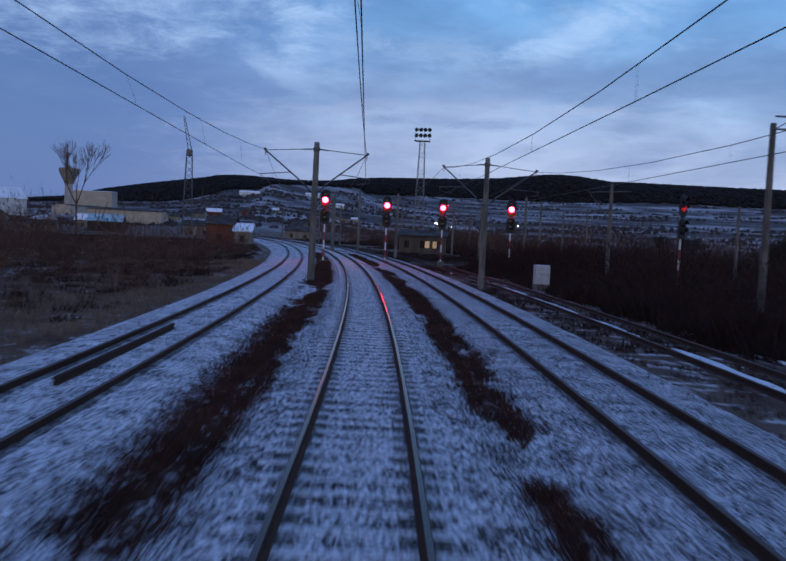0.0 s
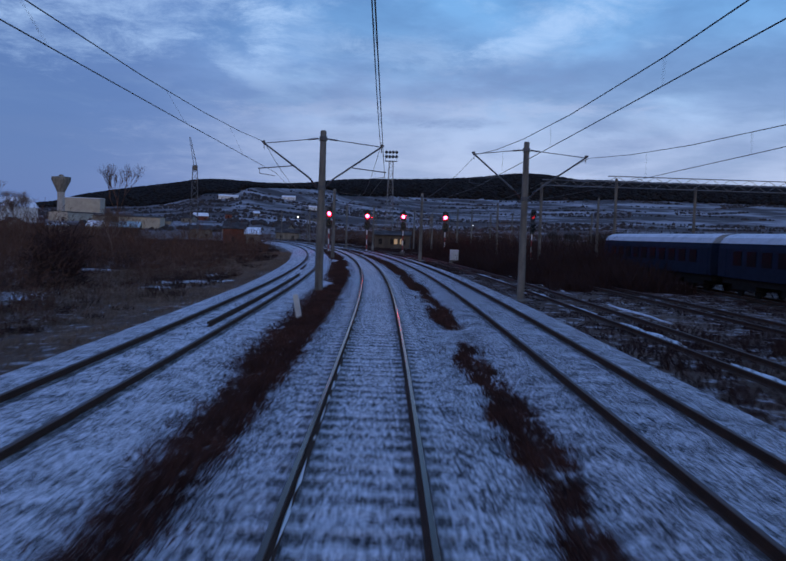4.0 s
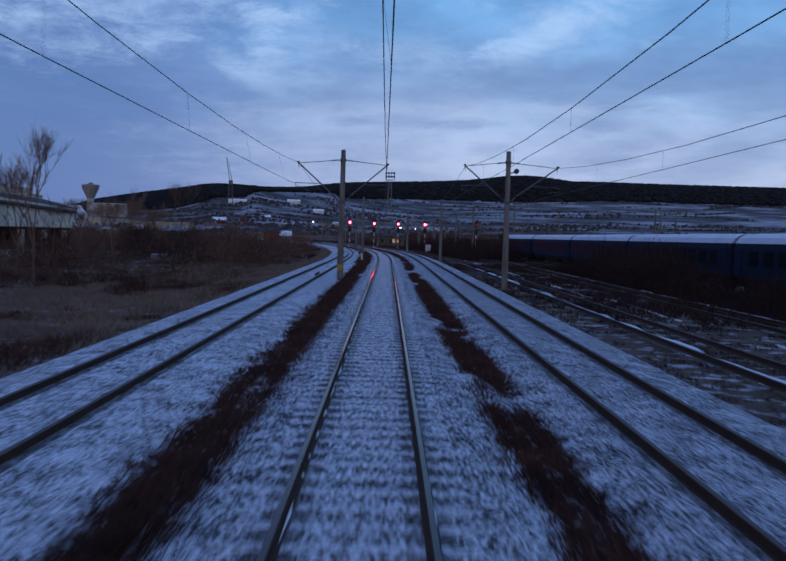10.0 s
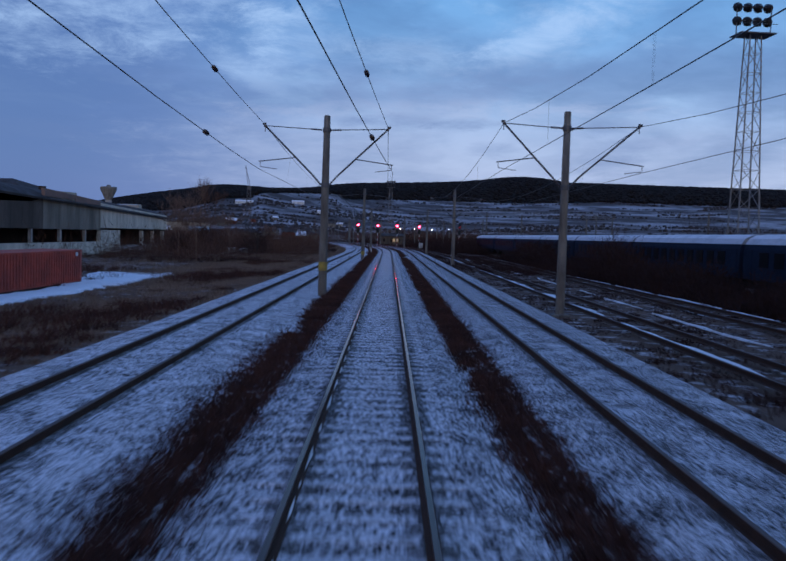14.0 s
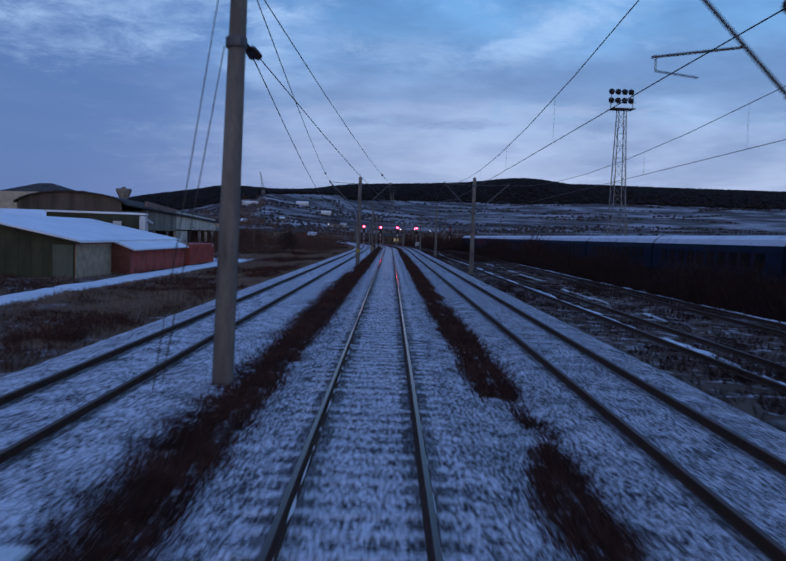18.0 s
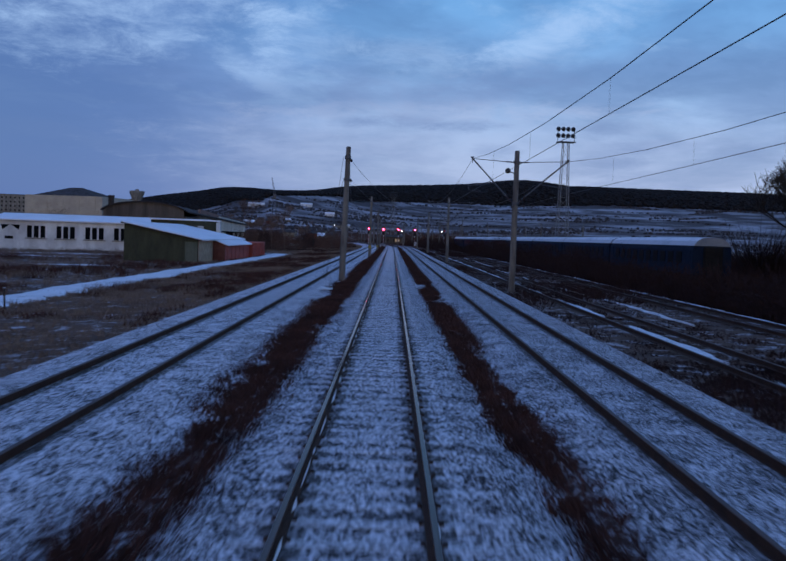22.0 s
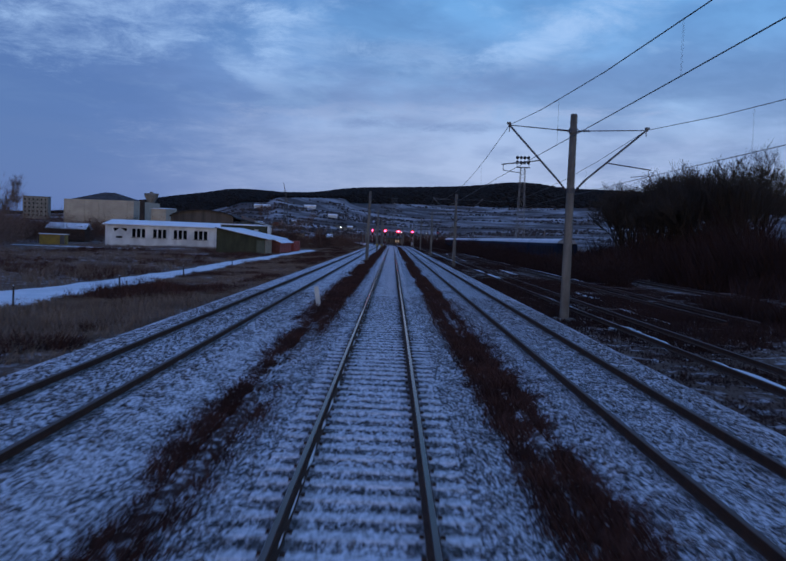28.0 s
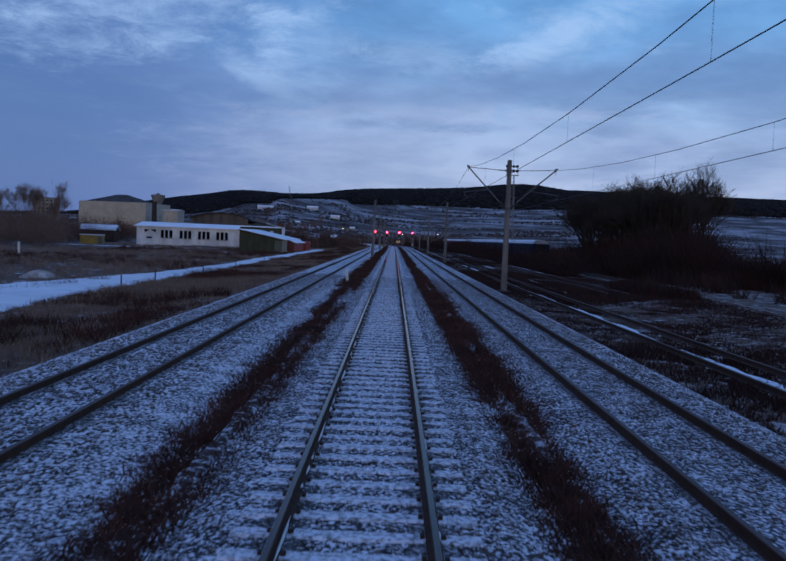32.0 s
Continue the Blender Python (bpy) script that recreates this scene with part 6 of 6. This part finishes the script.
for q in (-0.6, 0.6):
    g.tube((q + 0.3, 0, 25), (-2.0 + q * 0.3, 0, 36.5), 0.12, 0.08, 5)
for j in range(7):
    f0, f1 = j / 7, (j + 1) / 7
    g.tube((0.3 + 0.6 * (1 - f0) - 2.3 * f0, 0, 25 + 11.5 * f0), (0.3 - 0.6 * (1 - f1) - 2.3 * f1, 0, 25 + 11.5 * f1), 0.06, 0.06, 4)
part("jib", g, STEEL, th)
# yellow hut
th = thing("yellow_hut", "yellow sheet-metal hut at the field's edge", "hut", (-69.3, 197.5, -1.2), 8)
part("hut_body", G().cbox(-2.5, -1.3, 0, 2.5, 1.3, 2.1, 0.05), YELLOW, th)
part("hut_roof", G().cbox(-2.65, -1.5, 2.1, 2.65, 1.5, 2.22, 0.03), ROOFSNOW, th)
part("hut_door", G().box(1.5, -1.34, 0.1, 2.4, -1.304, 2.0), STEEL, th)

# town on the slope
rnd = random.Random(11)
for i in range(22):
    azd = rnd.uniform(-21, -2)
    d = rnd.uniform(420, 900)
    x, y = HUB[0] + d * math.sin(radians(azd)), HUB[1] + d * math.cos(radians(azd))
    if x > -20 - (y - 300) ** 2 / 1748 and y < 620:
        continue
    z = float(height(x, y)) - 0.6
    w, dp, hh = rnd.uniform(5, 11), rnd.uniform(5, 9), rnd.uniform(2.4, 4.2)
    house("town_house", "small house with a snowy roof among bushes", "house", (x, y, z), rnd.uniform(-35, 35), w, dp, hh, rnd.uniform(1.2, 2.4), rnd.choice((GREYWALL, CREAM, BRICKRED, STAINED)), rnd.choice((ROOFSNOW, ROOFDARK, ROOFDARK)), windows=rnd.choice((1, 2)), group="houses of the town")
for x, y, w in ((-218, 1443, 26), (-150, 1560, 20), (-96, 1380, 14)):
    house("hill_barn", "long white barn on the snowy slope", "barn", (x, y, float(height(x, y)) - 0.8), 6, w, 9, 4.5, 2.0, WHITEWALL, ROOFSNOW, windows=3, group="barns on the slope")

# yard lamps
for x, y, top in ((17.7, 757, 8.0), (25.4, 659, 7.4), (29.7, 581, 7.0), (5.5, 567.5, 6.5), (-38, 640, 9.0)):
    z = max(3.5, top - float(height(x, y)) + 0.2)
    th = thing("yard_lamp", "slim lamp post with a lit warm lamp", "lamp post", (x, y, float(height(x, y)) - 0.2), 0, "yard lamps")
    part("lamp_pole", G().tube((0, 0, 0), (0, 0, z), 0.09, 0.06, 8).tube((0, 0, z), (0, -1.0, z + 0.2), 0.04, 0.04, 6), STEEL, th)
    part("lamp_head", G().lathe((0, -1.0, z), [(0.08, -0.16), (0.22, -0.08), (0.24, 0.06), (0.08, 0.16)], 12), LAMP, th, "glowing lamp head")

th = thing("flood_mast", "tall far mast with one lit floodlight", "mast", (-548, 1308, 4))
part("mast_pole", G().tube((0, 0, 0), (0, 0, 38), 0.5, 0.3, 8), STEEL, th)
part("lit_flood", G().lathe((0, 0, 38), [(0.3, -1.2), (1.0, -0.6), (1.1, 0.6), (0.4, 0.9)], 12), LAMP, th, "glowing floodlight")
# far poles
for i, (x, y, h) in enumerate(((12, 424, 8), (16, 440, 8.5), (21, 452, 8), (-14, 470, 9), (-20, 498, 9), (28, 470, 9), (6, 470, 9), (34, 420, 8), (-24, 540, 9), (12, 520, 9), (40, 330, 8), (46, 280, 8), (-8, 446, 9), (-12, 452, 9), (-17, 520, 9), (-30, 520, 9), (-3, 500, 9), (3, 540, 9), (20, 560, 9), (-28, 575, 9), (9, 450, 8), (15.5, 398, 8.2), (24, 375, 8.2))):
    th = thing("yard_mast", "slender concrete mast in the far yard", "mast", (x, y, -0.4), 0, "masts of the far yard")
    part("mast_shaft", G().lathe((0, 0, 0), [(0.19, 0), (0.13, h), (0.1, h + 0.05)], 10), CONCRETE, th)
    part("cross_arm", G().tube((-1.6, 0, h - 0.7), (1.6, 0, h - 0.5), 0.04, 0.04, 5).tube((0, 0, h - 3), (-1.9, 0, h - 0.6), 0.035, 0.035, 5), STEEL, th)
# gantries over the sidings
GX = 23.2
th = thing("catenary_gantry", "steel lattice portal gantry over the sidings", "gantry", (0, 0, -0.45))
for x in (16.5, 33.0):
    part("gantry_post", G().tube((x, 369.5, 0), (x, 369.5, 9.5), 0.19, 0.14, 10), CONCRETE, th)
g = G().tube((16.5, 369.3, 9.2), (56, 369.3, 9.2), 0.05, 0.05, 5).tube((16.5, 369.3, 9.8), (56, 369.3, 9.8), 0.05, 0.05, 5)
for i in range(40):
    g.tube((16.5 + i * 1.0, 369.3, 9.2 + 0.6 * (i % 2)), (17.5 + i * 1.0, 369.3, 9.8 - 0.6 * (i % 2)), 0.03, 0.03, 4)
part("gantry_beam", g, GALV, th)
th2 = thing("catenary_gantry", "steel lattice portal gantry beside the coaches", "gantry", (0, 0, -0.45))
for x in (GX + 1.0, GX + 28.0):
    part("gantry_post", G().tube((x, 368.4, 0), (x, 368.4, 10.1), 0.19, 0.14, 10), CONCRETE, th2)
g = G().tube((GX, 368.2, 9.7), (GX + 29, 368.2, 9.7), 0.05, 0.05, 5).tube((GX, 368.2, 10.3), (GX + 29, 368.2, 10.3), 0.05, 0.05, 5)
for i in range(29):
    g.tube((GX + i, 368.2, 9.7 + 0.6 * (i % 2)), (GX + 1 + i, 368.2, 10.3 - 0.6 * (i % 2)), 0.03, 0.03, 4)
part("gantry_beam", g, GALV, th2)
part("gantry_post", G().tube((55.5, 369.5, 0), (55.5, 369.5, 9.5), 0.19, 0.14, 10), CONCRETE, th)


# ---- trees ----
def bare_tree(at, tall, seed, label, spread=0.55, trunk=None, bushy=False, levels=0, bark=BARK):
    r = random.Random(seed)
    th = thing("bare_tree", label, "tree", at, r.uniform(0, 360))
    tg, cg = G(), G()

    def grow(p, d, ln, rad, lev):
        q = p + d * ln
        (tg if lev < 2 else cg).tube(p, q, rad, rad * 0.68, 6 if lev < 2 else 4)
        if lev >= (levels or (5 if tall < 9.5 else 6)):
            return
        for k in range((6 if bushy and lev == 0 else 3) if lev < 2 else 4):
            ax = Vector((r.uniform(-1, 1), r.uniform(-1, 1), r.uniform(-0.2, 0.6))).normalized()
            nd = (d * (1 - spread * 0.5) + ax * spread + Vector((0, 0, 0.18))).normalized()
            grow(p.lerp(q, r.uniform(0.65, 1.0)), nd, ln * r.uniform(0.6, 0.82) * (2.6 if bushy and lev == 0 else 1.0), max(rad * 0.6, 0.014 if bark is BARK else 0.006), lev + 1)

    k = (0.13 if bushy else 0.36) * tall
    grow(Vector((0, 0, -0.2)), Vector((r.uniform(-0.06, 0.06), 0, 1)).normalized(), k, trunk or tall * 0.016, 0)
    part("trunk", tg, bark, th)
    part("crown", cg, bark, th, "fine bare branches")
    return th


for i, (x, y, w, h) in enumerate(((-72.5, 262, 3.6, 7.4), (-60.5, 258, 2.6, 6.0), (-84, 262, 3.0, 6.5))):
    round_bush((x, y, -1.3), w, h, "dense rounded bare bush behind the workshop", 320 + i)


bare_tree((-23.3, 262, -1.0), 10.5, 3, "tall thin bare tree beside the derelict hall", 0.42, trunk=0.085, levels=5, bark=HAZE)
bare_tree((-27.0, 268, -1.0), 9.0, 8, "thin bare tree beside the derelict hall", 0.42, trunk=0.07, levels=5, bark=HAZE)
bare_tree((-20.6, 270, -1.0), 7.0, 9, "thin bare tree beside the derelict hall", 0.42, trunk=0.06, levels=5, bark=HAZE)
bare_tree((-74, 513, 0), 21, 4, "tall thin bare tree on the town's edge", 0.42, trunk=0.2, levels=5, bark=TWIG)
for i, (x, y, h) in enumerate(((-70, 172, 10), (-75, 183, 13), (-80, 190, 14), (-84, 178, 12), (-90, 208, 13), (-97, 196, 12), (-104, 220, 13), (-60, 300, 8), (-34, 300, 7), (-36, 340, 8), (-45, 352, 9), (-30, 372, 7), (-52, 400, 9), (-64, 420, 10))):
    bare_tree((x, y, -1.2), h, 20 + i, "bare brown tree at the edge of the field", 0.5, trunk=0.009 * h, levels=6, bark=HAZE)
for i, (x, y, h) in enumerate(((30.2, 128, 15), (31.4, 135, 16), (33.6, 140, 17), (34.2, 129, 16.5), (37, 136, 17.5), (31.6, 121, 14.5), (35, 120, 16), (39, 128, 18), (42, 140, 19), (46, 132, 19), (37.5, 113, 17), (30, 400, 7), (36, 412, 8), (42, 398, 8), (33, 436, 8))):
    bare_tree((x, y, -0.6), h, 60 + i, "dark bushy bare tree beyond the sidings", 0.62, bushy=True)

# ---- loose ballast stones in the nearest stretch ----
n = 52000
yy = 3 + 62 * rng.uniform(0, 1, n) ** 1.5
oo = rng.uniform(-7.0, 6.6, n)
bad = (np.abs(np.abs(oo) - 0.7535) < 0.10) | (np.abs(np.abs(oo + 5.13) - 0.7535) < 0.1) | (np.abs(np.abs(oo - 4.72) - 0.7535) < 0.1)
ph = (yy + 40 - 0.3) % 0.6
on_sl = (np.abs(oo) < 1.27) & ((ph < 0.13) | (ph > 0.47))
keep = ~bad & (~on_sl | (rng.uniform(0, 1, n) < 0.06))
yy, oo = yy[keep], oo[keep]
n = len(yy)
r = rng.uniform(0.016, 0.042, n)
zb = np.interp(oo, [-8.3, -7.2, -6.5, -3.7, -3.2, -2.2, -1.5, 1.5, 2.0, 2.8, 3.3, 6.1, 6.8, 7.8], [-0.55, -0.05, 0.025, 0.025, -0.08, -0.12, -0.03, -0.03, -0.10, -0.12, 0.0, 0.01, -0.06, -0.55])
c = np.stack([oo, yy, zb + r * 0.3], -1)
base = np.array([(1, 0, 0), (0, 1, 0), (-1, 0, 0), (0, -1, 0), (0, 0, 1), (0, 0, -1)], float)
a = rng.uniform(0, 6.28, n)
rot = np.stack([np.stack([np.cos(a), -np.sin(a), 0 * a], -1), np.stack([np.sin(a), np.cos(a), 0 * a], -1), np.stack([0 * a, 0 * a, 1 + 0 * a], -1)], 1)
pts = base[None] * (r[:, None, None] * rng.uniform(0.6, 1.35, (n, 6, 1)))
pts[:, :, :2] += rng.uniform(-0.3, 0.3, (n, 6, 2)) * r[:, None, None]
pts = np.einsum("nij,nkj->nki", rot, pts) + c[:, None, :]
tri = np.array([(0, 1, 4), (1, 2, 4), (2, 3, 4), (3, 0, 4), (1, 0, 5), (2, 1, 5), (3, 2, 5), (0, 3, 5)])
tt = (tri[None] + (np.arange(n) * 6)[:, None, None]).reshape(-1, 3)
tagged(new("ballast_stones", soup("ballast_stones", pts.reshape(-1, 3), tt, STONE)), "loose grey ballast stones dusted with snow", "ballast", kind="stuff")
